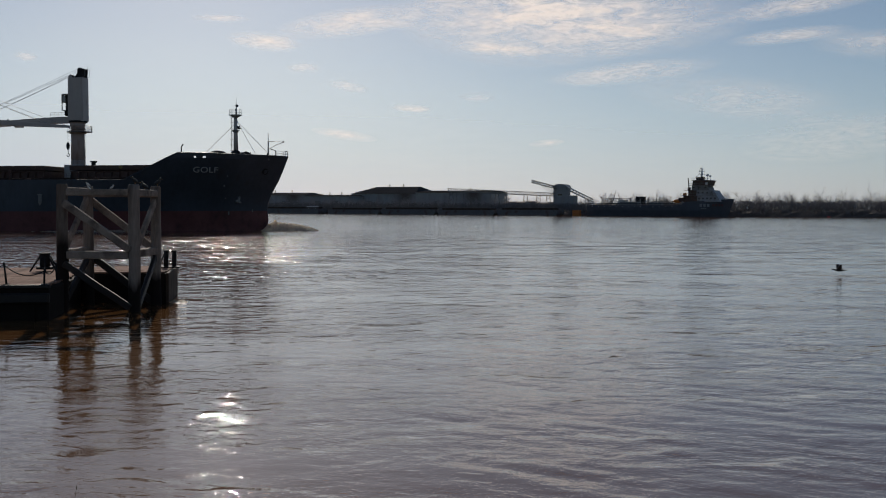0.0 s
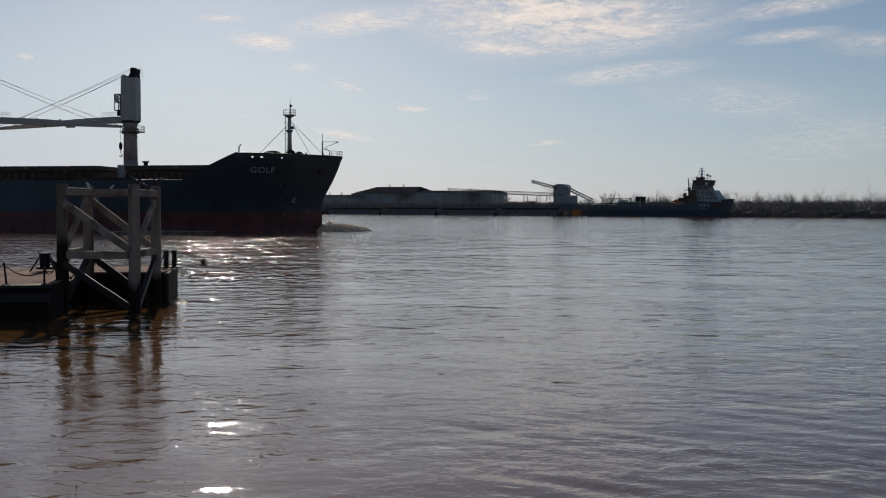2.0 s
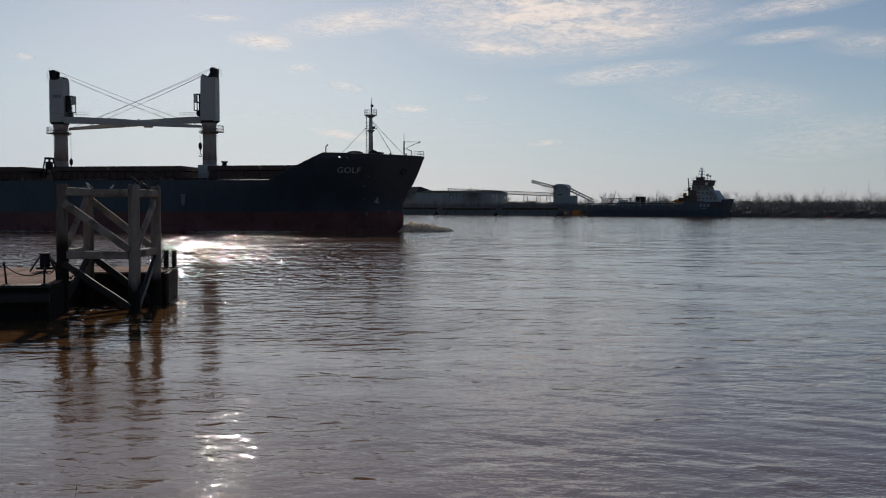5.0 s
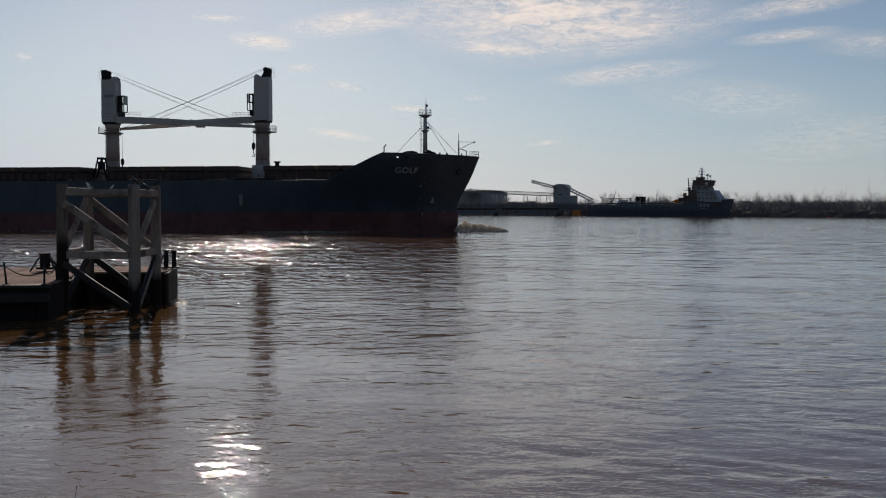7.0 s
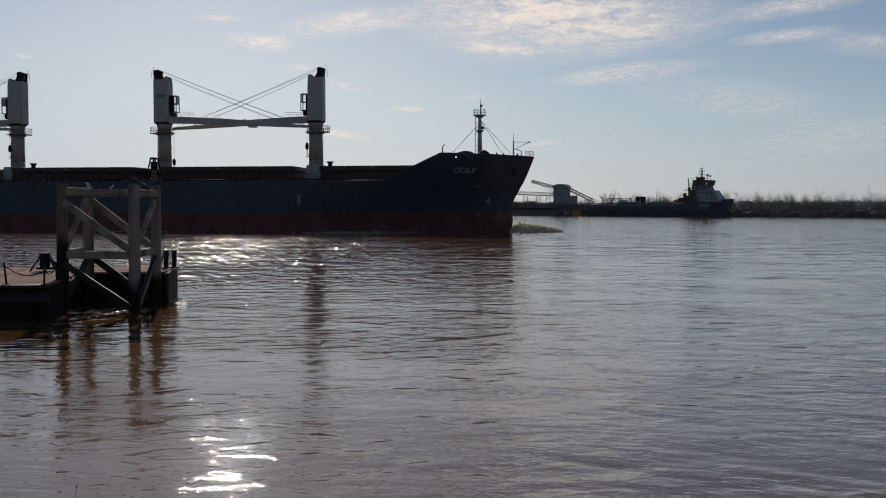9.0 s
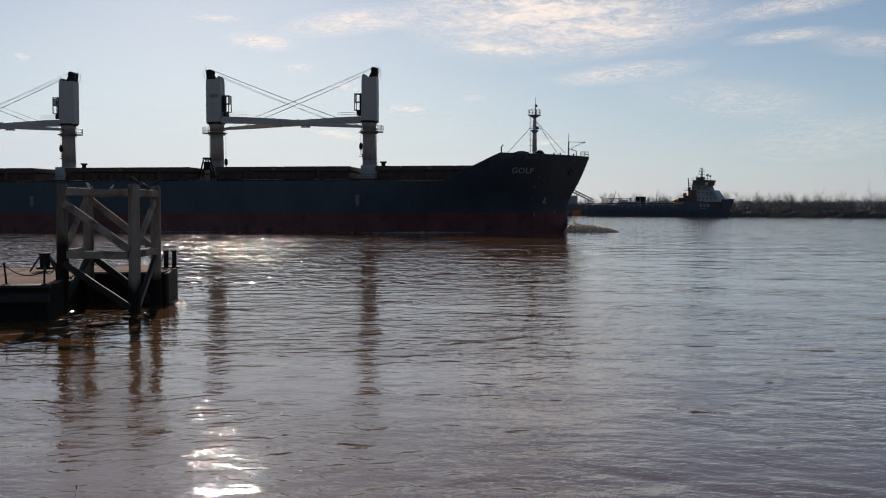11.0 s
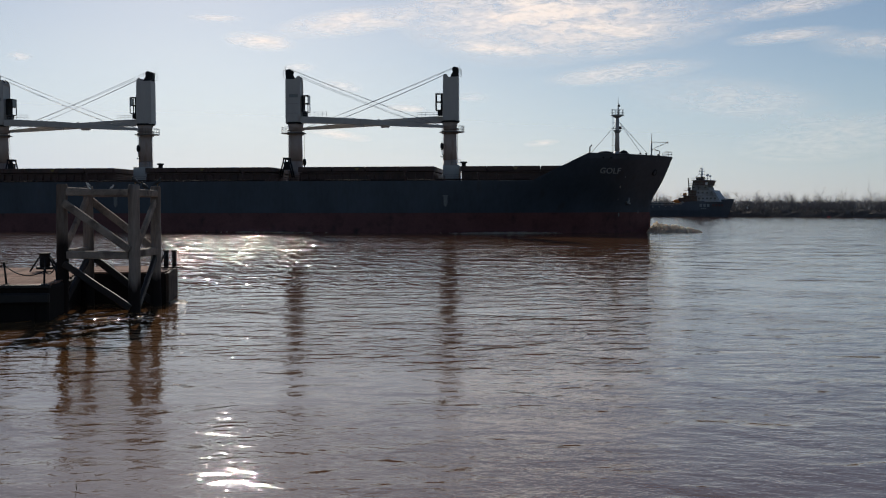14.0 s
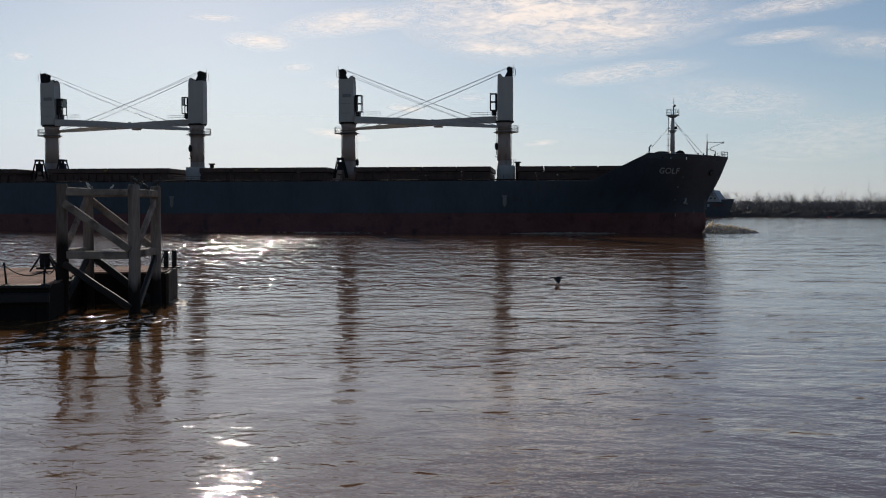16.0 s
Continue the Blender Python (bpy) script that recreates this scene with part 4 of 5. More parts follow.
def chain_rail():
    root = thing("chain_rail", pose(0, 0, 1.16), "low iron posts linked by sagging chains on the pontoon edge", "railing")
    posts = [(-14.62, 36.3, -6, 0.72), (-13.45, 36.55, 2, 0.52), (-13.75, 38.6, -3, 0.6), (-14.1, 40.6, 5, 0.6), (-16.6, 35.9, 4, 0.7)]
    tops = []
    for x, y, lean, ht in posts:
        bm = bm_new()
        m = Matrix.Translation((x, y, 0)) @ Matrix.Rotation(radians(lean), 4, "Y")
        tube(bm, (0, 0, 0), (0, 0, ht), 0.04, 0.032, 8)
        ball(bm, (0, 0, ht), (0.05, 0.05, 0.05), 8, 6)
        tube(bm, (0, 0, 0), (0, 0, 0.04), 0.1, 0.1, 10)
        bmesh.ops.transform(bm, matrix=m, verts=bm.verts[:])
        part("post", bm, BLACK, root)
        tops.append(m @ Vector((0, 0, ht - 0.05)))
    for a, b, sag in ((4, 0, 0.2), (0, 1, 0.25), (1, 2, 0.2), (2, 3, 0.2)):
        bm = bm_new()
        pts = [tops[a].lerp(tops[b], k / 10) - Vector((0, 0, sag * (1 - (2 * k / 10 - 1) ** 2))) for k in range(11)]
        path_tube(bm, pts, 0.02, 5)
        part("chain", bm, BLACK, root)


chain_rail()


def deck_winch(x, y, z):
    root = thing("deck_winch", pose(x, y, z), "black capstan on splayed legs on the pontoon deck", "winch")
    bm = bm_new()
    tube(bm, (0, 0, 0.12), (0, 0, 0.72), 0.2, 0.21, 14)
    tube(bm, (0, 0, 0.7), (0, 0, 0.76), 0.25, 0.25, 14)
    tube(bm, (0, 0, 0.1), (0, 0, 0.2), 0.34, 0.34, 14)
    part("drum", bm, BLACK, root)
    for a in (20, 110, 200, 290, 340):
        bm = bm_new()
        tube(bm, (0.15 * math.cos(radians(a)), 0.15 * math.sin(radians(a)), 0.68), (0.58 * math.cos(radians(a)), 0.58 * math.sin(radians(a)), 0.0), 0.04, 0.04, 6)
        part("leg", bm, BLACK, root)


deck_winch(-16.15, 44.0, 1.15)


def bitts(x, y, z):
    root = thing("mooring_bitts", pose(x, y, z), "pair of black mooring bitts on the pontoon end", "bollard")
    bm = bm_new()
    box(bm, (0, 0, 0.03), (0.95, 0.45, 0.06), bevel=0.01)
    part("base_plate", bm, BLACK, root)
    for dx in (-0.14, 0.2):
        bm = bm_new()
        tube(bm, (dx, 0, 0.05), (dx, 0, 0.7), 0.1, 0.1, 14)
        tube(bm, (dx, 0, 0.68), (dx, 0, 0.75), 0.12, 0.11, 14)
        part("post", bm, BLACK, root)
    bm = bm_new()
    tube(bm, (-0.48, 0, 0.02), (-0.2, 0, 0.6), 0.035, 0.035, 6)
    part("rope_stay", bm, BLACK, root)


bitts(-11.6, 46.0, 1.21)


# ---- far bank: works along the shore ----
def along(x0, y0, x1, y1):
    """Matrix of a thing whose local x runs from the first ground point to the second, and its length."""
    d = Vector((x1 - x0, y1 - y0, 0))
    return pose(x0, y0, 0, 0, 0, math.degrees(math.atan2(d.y, d.x))), d.length


MARK = mat("faded_hull_lettering", (0.26, 0.27, 0.28), 0.7, var=0.2)
MARKRED = mat("faded_red_lettering", (0.11, 0.04, 0.04), 0.7, var=0.25)
SUPER = mat("pale_grey_ship_paint", (0.3, 0.315, 0.345), 0.5, var=0.2, scale=0.3, fine=3, stain=(0.16, 0.12, 0.1), stain_scale=0.5)


def storage_shed(x0, y0, x1, y1, eave, ridge, depth, hip0, hip1, label, base=3.3):
    """Long sheet-metal store: walls with pilaster ribs and doors, and a roof with sloped ends."""
    m, ln = along(x0, y0, x1, y1)
    root = thing("storage_shed", m, label, "storage shed", "stores on the far bank")
    bm = bm_new()
    box(bm, (ln / 2, depth / 2, (base + eave) / 2), (ln, depth, eave - base))
    n = max(3, int(ln / 4.5))
    for i in range(n + 1):
        box(bm, (ln * i / n, -0.15, (base + eave) / 2), (0.5, 0.3, eave - base))
    part("wall", bm, SHED, root, "ribbed grey sheet-metal wall")
    bm = bm_new()
    lo = [(-0.6, -0.8, eave), (ln + 0.6, -0.8, eave), (ln + 0.6, depth + 0.8, eave), (-0.6, depth + 0.8, eave)]
    hi = [(hip0, depth / 2 - 1, ridge), (ln - hip1, depth / 2 - 1, ridge), (ln - hip1, depth / 2 + 1, ridge), (hip0, depth / 2 + 1, ridge)]
    a, b = [bm.verts.new(p) for p in lo], [bm.verts.new(p) for p in hi]
    for i in range(4):
        bm.faces.new((a[i], a[(i + 1) % 4], b[(i + 1) % 4], b[i]))
    bm.faces.new(b)
    bm.faces.new(a[::-1])
    roof = part("roof", bm, SHEDROOF, root, "weathered pale metal roof")
    for f in (0.3, 0.62):
        bm = bm_new()
        tube(bm, (hip0 + (ln - hip0 - hip1) * f, depth / 2, ridge - 0.3), (hip0 + (ln - hip0 - hip1) * f, depth / 2, ridge + 1.3), 0.35, 0.35, 8)
        tube(bm, (hip0 + (ln - hip0 - hip1) * f, depth / 2, ridge + 1.3), (hip0 + (ln - hip0 - hip1) * f, depth / 2, ridge + 1.6), 0.6, 0.2, 8)
        part("roof_vent", bm, STEELGREY, roof)
    for i in range(2):
        bm = bm_new()
        box(bm, (ln * (0.28 + 0.4 * i), -0.22, base + 2.4), (4.2, 0.2, 4.6), bevel=0.04)
        part("door", bm, STEELGREY, root)
    return root


storage_shed(-133, 726, -89.4, 703.5, 11.6, 13.4, 26, 3, 3, "long low grey sheet-metal store with a pale roof")
storage_shed(-88.8, 702.8, -59.5, 688, 11.0, 11.9, 24, 2, 2, "lower grey store beside the larger shed")
storage_shed(-59.5, 708, -17.5, 686, 12.6, 17.3, 34, 9, 6, "tall dark bulk store with a hipped pale roof")
storage_shed(-16.8, 675.8, 28.7, 652, 13.2, 14.5, 24, 1.5, 1.0, "long grey bulk store beside the conveyor")


def truss(bm, p, q, h, w, n, r=0.12):
    """A box truss along p-q."""
    p, q = Vector(p), Vector(q)
    side = (q - p).cross(Vector((0, 0, 1))).normalized() * w / 2
    up = Vector((0, 0, h))
    for s in (-1, 1):
        for k in range(n):
            a, b = p.lerp(q, k / n) + side * s, p.lerp(q, (k + 1) / n) + side * s
            tube(bm, a, b, r, r, 4)
            tube(bm, a + up, b + up, r, r, 4)
            tube(bm, a, b + up, r * 0.7, r * 0.7, 4)
            tube(bm, a, a + up, r * 0.7, r * 0.7, 4)


def slab(bm, p, q, w, h):
    p, q = Vector(p), Vector(q)
    d = q - p
    m = Matrix.Translation((p + q) / 2) @ d.to_track_quat("X", "Z").to_matrix().to_4x4()
    box(bm, (0, 0, 0), (d.length, w, h), m)


def ship_loader():
    root = thing("conveyor_loader", pose(0, 0, 0), "grey bulk loading conveyor with a tower and raised boom", "conveyor")
    a, b = (3.4, 625.2, 13.1), (60.6, 595.6, 10.3)
    bm = bm_new()
    truss(bm, a, b, 1.7, 2.4, 26, 0.13)
    part("gallery_truss", bm, STEELGREY, root, "grey steel lattice gallery")
    bm = bm_new()
    slab(bm, (a[0], a[1], a[2] + 1.75), (b[0], b[1], b[2] + 1.75), 2.6, 0.25)
    slab(bm, (a[0], a[1], a[2] + 0.2), (b[0], b[1], b[2] + 0.2), 2.2, 0.3)
    part("belt_cover", bm, SHED, root)
    for f in (0.02, 0.47, 0.56, 0.74, 0.86, 0.95):
        p = Vector(a).lerp(Vector(b), f)
        bm = bm_new()
        for dx in (-1.3, 1.3):
            tube(bm, (p.x + dx * 1.4, p.y, 3.0), (p.x + dx * 0.6, p.y, p.z), 0.2, 0.18, 6)
        for k in range(3):
            z0, z1 = 3.5 + k * (p.z - 4) / 3, 3.5 + (k + 1) * (p.z - 4) / 3
            tube(bm, (p.x - 1.5, p.y, z0), (p.x + 1.1, p.y, z1), 0.1, 0.1, 5)
            tube(bm, (p.x + 1.5, p.y, z0), (p.x - 1.1, p.y, z1), 0.1, 0.1, 5)
        part("trestle", bm, STEELGREY, root)
    m, ln = along(60.4, 596.5, 67.4, 593.0)
    bm = bm_new()
    box(bm, (ln / 2, 3, 9.2), (ln, 6, 12.0))
    box(bm, (ln / 2 + 3.0, 3, 7.0), (ln + 2, 6.6, 7.4))
    k = 10
    prof = [(0 - 0.2, 15.0)] + [(ln / 2 - (ln / 2 + 0.3) * math.cos(math.pi * i / k), 15.2 + 1.9 * math.sin(math.pi * i / k)) for i in range(k + 1)] + [(ln + 0.2, 15.0)]
    prism(bm, prof, -0.3, 6.3)
    tw = part("transfer_tower", bm, SHED, root, "grey clad transfer tower with an arched roof")
    tw.matrix_basis = m
    for z in (7.0, 11.0):
        bm = bm_new()
        box(bm, (ln * 0.5, -0.03, z), (2.4, 0.1, 1.2))
        part("window", bm, GLASS, tw)
    bm = bm_new()
    p, q = (49.2, 601.4, 17.9), (62.0, 594.8, 14.3)
    truss(bm, p, q, 1.2, 2.2, 8, 0.14)
    slab(bm, (p[0], p[1], p[2] + 1.25), (q[0], q[1], q[2] + 1.25), 2.4, 0.4)
    slab(bm, p, q, 2.0, 0.4)
    for i in range(5):
        f = 0.35 + 0.13 * i
        u = Vector(p).lerp(Vector(q), f)
        tube(bm, u, (61.0, 595.4, 9.8 + 0.5 * i), 0.1, 0.1, 5)
    part("boom", bm, STEELGREY, root, "raised steel lattice loading boom")
    bm = bm_new()
    p, q = (66.8, 592.5, 14.4), (80.4, 585.3, 7.2)
    truss(bm, p, q, 1.5, 2.2, 9, 0.13)
    slab(bm, (p[0], p[1], p[2] + 1.5), (q[0], q[1], q[2] + 1.5), 2.5, 0.3)
    slab(bm, p, q, 2.3, 0.4)
    for f in (0.4, 0.75):
        u = Vector(p).lerp(Vector(q), f)
        tube(bm, (u.x, u.y, 3.0), u, 0.25, 0.2, 6)
    part("incline_gallery", bm, SHED, root, "inclined enclosed conveyor gallery")


ship_loader()


def stockpile():
    n, k = 60, 14
    verts, faces = [], []
    for i in range(n + 1):
        u = i / n
        x = 28 + 52 * u
        yb = 632 - 26 * u
        for j in range(k + 1):
            v = j / k
            z = 3.3 + 5.2 * math.sin(math.pi * v) ** 0.8 * min(1, 7 * u, 7 * (1 - u)) * (0.85 + 0.3 * noise.noise(Vector((u * 6, v * 3, 2))))
            verts.append((x, yb + 18 * v, z))
    for i in range(n):
        for j in range(k):
            a = i * (k + 1) + j
            faces.append((a, a + k + 1, a + k + 2, a + 1))
    tagged(new("ore_stockpile", arrays_mesh("ore_stockpile", verts, faces, PILEORE)), "long dark heap of bulk ore behind the bank", "stockpile")


stockpile()


def hopper_barge(x0, y0, x1, y1, name, label, cabin=False, h=3.2):
    m, ln = along(x0, y0, x1, y1)
    root = thing(name, m, label, "barge", "moored barges")
    bm = bm_new()
    prism(bm, [(0, 0.9), (1.8, -0.8), (ln - 1.8, -0.8), (ln, 0.9), (ln, h), (0, h)], 0, 9)
    for i in range(int(ln / 3)):
        box(bm, (1.5 + 3 * i, -0.06, h * 0.55), (0.15, 0.15, h * 0.75))
    part("hull", bm, FARBARGE, root, "black steel barge hull")
    bm = bm_new()
    box(bm, (ln / 2, 4.5, h + 0.5), (ln - 5, 7.6, 1.0), bevel=0.1)
    part("coaming", bm, BARGE_END, root, "rusty cargo coaming")
    if cabin:
        bm = bm_new()
        box(bm, (ln - 7, 4.5, h + 1.1), (5, 5, 0.9), bevel=0.1)
        part("deckhouse", bm, WHITE, root, "small white deckhouse")
        bm = bm_new()
        for i in range(6):
            tube(bm, (ln - 0.6 - i * 1.6, 0.3, h), (ln - 0.6 - i * 1.6, 0.3, h + 1.1), 0.06, 0.06, 5)
        tube(bm, (ln - 0.6, 0.3, h + 1.1), (ln - 8.6, 0.3, h + 1.1), 0.06, 0.06, 5)
        part("handrail", bm, WHITE, root)


hopper_barge(-122, 652.5, -72, 626.5, "hopper_barge", "black moored barge with a white deckhouse at its end", True, 3.0)
for k in range(4):
    xa = -66 + k * 31.5
    hopper_barge(xa, shore(xa) - 9.5, xa + 30, shore(xa + 30) - 9.5, "hopper_barge", "black empty hopper barge moored along the far bank", False, 2.6 + 0.25 * (k % 2))


def orange_container():
    # ribbed yellow-orange container at the water's edge by the barges
    m, ln = along(66.2, 556.2, 69.6, 554.4)
    root = thing("steel_container", m, "orange-yellow steel container beside the barges", "float")
    bm = bm_new()
    box(bm, (ln / 2, 1.2, 1.3), (ln, 2.4, 2.9), bevel=0.05)
    for i in range(6):
        box(bm, (0.3 + i * ln / 6.2, -0.03, 1.3), (0.12, 0.1, 2.6))
    part("shell", bm, ORANGE, root)


orange_container()


def supply_vessel():
    """Offshore supply ship: local x from the stern forward, y to port."""
    ang = math.degrees(math.atan2(-32.6, 62.6))
    root = thing("supply_vessel", pose(73.9, 541.5, 0, 0, 0, ang), "dark blue supply vessel with a white bridge moored at the bank", "ship")
    bm = bm_new()
    st = [(0, 5.2, 6.5), (4, 5.3, 7.0), (44, 5.3, 7.0), (47, 5.6, 7.0), (49, 7.0, 7.0), (56, 7.4, 6.8), (62, 7.8, 5.4), (67, 8.2, 3.0), (70.6, 8.5, 0.3)]
    rings = []
    for x, top, hb in st:
        row = []
        for z in (-1.5, 0.8, 3.0, top):
            f = 0.8 + 0.2 * min(1, (z + 1.5) / 5)
            xx = x - (0.9 - z / 9.5) * (3.5 if x > 60 else 0)
            row.append((xx, hb * f, z))
        rings.append(row)
    vv = [[[bm.verts.new((x, s * y, z)) for x, y, z in row] for row in rings] for s in (-1, 1)]
    for s in (0, 1):
        for i in range(len(st) - 1):
            for j in range(3):
                bm.faces.new((vv[s][i][j], vv[s][i + 1][j], vv[s][i + 1][j + 1], vv[s][i][j + 1]))
    for i in range(len(st) - 1):
        bm.faces.new((vv[0][i][3], vv[0][i + 1][3], vv[1][i + 1][3], vv[1][i][3]))
    for j in range(3):
        bm.faces.new((vv[0][0][j], vv[0][0][j + 1], vv[1][0][j + 1], vv[1][0][j]))
    part("hull", bm, STEELBLUE, root, "dark blue hull with a raised bow")
    bm = bm_new()
    for i in range(31):
        tube(bm, (0.6 + i * 1.45, -6.7, 5.2), (0.6 + i * 1.45, -6.7, 6.1), 0.1, 0.1, 4)
    slab(bm, (0.6, -6.7, 6.1), (44, -6.7, 6.1), 0.25, 0.22)
    part("cargo_rail", bm, BLACK, root)
    for i in range(14):
        bm = bm_new()
        box(bm, (3 + i * 3.05, -7.05, 4.6), (0.28, 0.1, 0.3))
        part("deck_lamp_box", bm, WHITE, root)

    def tier(name, x0, x1, z0, z1, hw, slope, material, label=""):
        bm = bm_new()
        prism(bm, [(x0, z0), (x1, z0), (x1 - slope, z1), (x0 + 0.2, z1)], -hw, hw)
        ob = part(name, bm, material, root, label)
        n = max(2, int((x1 - x0) / 2.2))
        for i in range(n):
            bm = bm_new()
            box(bm, (x0 + 1 + i * (x1 - x0 - 2 - slope) / max(1, n - 1), -hw - 0.02, (z0 + z1) / 2 + 0.2), (0.9, 0.1, 0.8))
            part("window", bm, GLASS, ob)
        return ob
    tier("superstructure", 54.5, 65.5, 7.0, 9.8, 6.3, 1.6, SUPER, "pale grey raked lower superstructure")
    tier("superstructure", 54.0, 63.7, 9.8, 12.4, 6.0, 1.5, SUPER)
    tier("deckhouse", 47.6, 54.4, 7.0, 9.8, 5.4, 0.0, BROWN, "red-brown stepped after deckhouse")
    tier("deckhouse", 49.8, 53.9, 9.8, 12.4, 5.0, 0.0, BROWN)
    tier("superstructure", 51.5, 60.0, 12.4, 14.6, 5.2, 1.0, STEELGREY)
    tier("bridge", 52.0, 59.5, 14.6, 17.0, 5.6, -0.9, BROWN, "dark wheelhouse with raked windows")
    for x0, x1, z, hw in ((46.5, 63.5, 9.85, 6.6), (48.0, 61.5, 12.45, 6.3), (50.3, 60.5, 14.65, 5.9), (51.5, 60.6, 17.1, 5.9)):
        bm = bm_new()
        box(bm, ((x0 + x1) / 2, 0, z), (x1 - x0, 2 * hw, 0.18))
        for i in range(9):
            tube(bm, (x0 + 0.2 + i * (x1 - x0 - 0.4) / 8, -hw + 0.1, z), (x0 + 0.2 + i * (x1 - x0 - 0.4) / 8, -hw + 0.1, z + 1.0), 0.06, 0.06, 4)
        slab(bm, (x0, -hw + 0.1, z + 1.0), (x1, -hw + 0.1, z + 1.0), 0.1, 0.1)
        part("deck_edge", bm, STEELGREY, root)
    bm = bm_new()
    box(bm, (54.5, 0, 18.0), (3.4, 3.0, 1.6), bevel=0.2)
    part("mast_house", bm, BROWN, root, "red-brown mast house")
    bm = bm_new()
    tube(bm, (55.0, 0, 18.5), (55.0, 0, 23.0), 0.55, 0.3, 8)
    tube(bm, (55.0, 0, 23.0), (55.0, 0, 24.2), 0.12, 0.08, 6)
    for z, w in ((20.0, 1.6), (21.4, 1.3), (22.6, 0.9)):
        slab(bm, (55.0 - w, 0, z), (55.0 + w, 0, z), 0.5, 0.18)
        box(bm, (55.0 - w * 0.8, 0, z + 0.35), (0.4, 0.4, 0.5))
    mast = part("mast", bm, WHITE, root, "pale lattice signal mast")
    for x, z, r in ((57.6, 19.7, 0.65), (58.9, 19.2, 0.55), (52.4, 18.6, 0.5)):
        bm = bm_new()
        tube(bm, (x, 0.5, 17.1), (x, 0.5, z), 0.12, 0.12, 6)
        ball(bm, (x, 0.5, z), (r, r, r), 10, 8)
        part("radar_dome", bm, WHITE, mast)
    for x in (46.6, 51.0):
        bm = bm_new()
        tube(bm, (x + 3.8, -5.0, 12.0), (x + 3.2, -5.0, 18.2), 0.28, 0.22, 8)
        part("funnel", bm, BLACK, root)
    bm = bm_new()
    ball(bm, (44.6, -5.0, 7.3), (2.0, 0.9, 0.9), 12, 8)
    part("rescue_boat", bm, ORANGE, root, "orange rescue boat")
    for x, z, h, r in ((53.2, 17.2, 3.2, 0.06), (58.2, 17.2, 2.6, 0.06), (56.4, 18.8, 2.4, 0.05)):
        bm = bm_new()
        tube(bm, (x, -1.5, z), (x, -1.5, z + h), r, r * 0.6, 6)
        part("whip_aerial", bm, WHITE, root)
    for x, z, w, h, material in ((48.6, 10.6, 1.6, 1.3, ORANGE), (50.8, 13.2, 1.2, 1.3, BROWN), (61.2, 10.7, 1.6, 1.4, STEELGREY), (46.8, 8.0, 2.2, 1.8, BROWN), (58.8, 15.5, 1.0, 1.2, WHITE)):
        bm = bm_new()
        box(bm, (x, -6.0, z), (w, 1.0, h), bevel=0.12)
        part("deck_locker", bm, material, root)
    bm = bm_new()
    box(bm, (20, 0, 6.0), (9, 6, 2.0), bevel=0.1)
    box(bm, (33, 1, 5.9), (6, 5, 1.6), bevel=0.1)
    part("deck_cargo", bm, STEELGREY, root, "grey covered deck cargo")
    # the maker's letters on the bow stand as plain pale bars
    for i in range(3):
        bm = bm_new()
        box(bm, (56.5 + i * 1.75, -7.05, 5.3), (1.1, 0.12, 1.4), bevel=0.03)
        part("hull_mark", bm, MARK, root)
    bm = bm_new()
    box(bm, (57.8, -7.03, 3.9), (2.6, 0.1, 0.3))
    part("hull_mark", bm, MARK, root)
    for x, y in ((61.9, -5.5), (63.2, -4.95), (64.5, -4.3), (65.7, -3.7)):
        bm = bm_new()
        box(bm, (0, 0, 0), (0.9, 0.12, 1.0), bevel=0.03)
        part("hull_mark", bm, MARKRED, root, "faded red mark").matrix_basis = pose(x, y, 5.4, 0, 0, 25)


supply_vessel()


def shore_platform():
    m, ln = along(87.5, 578, 97.5, 572.8)
    root = thing("shore_platform", m, "open steel work platform on posts behind the vessel", "platform")
    bm = bm_new()
    for i in range(6):
        for y in (0, 4):
            tube(bm, (ln * i / 5, y, 3.2), (ln * i / 5, y, 9.0), 0.16, 0.16, 5)
    for z in (6.5, 9.0):
        box(bm, (ln / 2, 2, z), (ln + 0.6, 4.6, 0.25))
    part("frame", bm, STEELGREY, root)
    bm = bm_new()
    tube(bm, (2.0, 2, 6.5), (3.9, 2, 13.2), 0.22, 0.1, 6)
    tube(bm, (2.0, 2, 6.5), (0.8, 2, 8.0), 0.2, 0.2, 6)
    part("crane_boom", bm, BLACK, root, "small black derrick boom")
    bm = bm_new()
    box(bm, (ln * 0.7, 2, 7.4), (5, 3, 1.6), bevel=0.05)
    part("cabin", bm, WHITE, root)
    root = thing("hopper_bin", pose(104.2, 572.5, 3.2, 0, 0, -27), "black square hopper bin on legs", "hopper")
    bm = bm_new()
    prism(bm, [(-2.0, 4.2), (-1.0, 2.6), (1.0, 2.6), (2.0, 4.2), (2.1, 6.6), (-2.1, 6.6)], -2, 2)
    part("bin", bm, BLACK, root)
    bm = bm_new()
    box(bm, (0, 0, 6.7), (4.8, 4.4, 0.25))
    part("lid", bm, BLACK, root)
    for x in (-1.5, 1.5):
        for y in (-1.5, 1.5):
            bm = bm_new()
            tube(bm, (x, y, -0.1), (x, y, 4.2), 0.18, 0.18, 6)
            part("leg", bm, BLACK, root)


shore_platform()


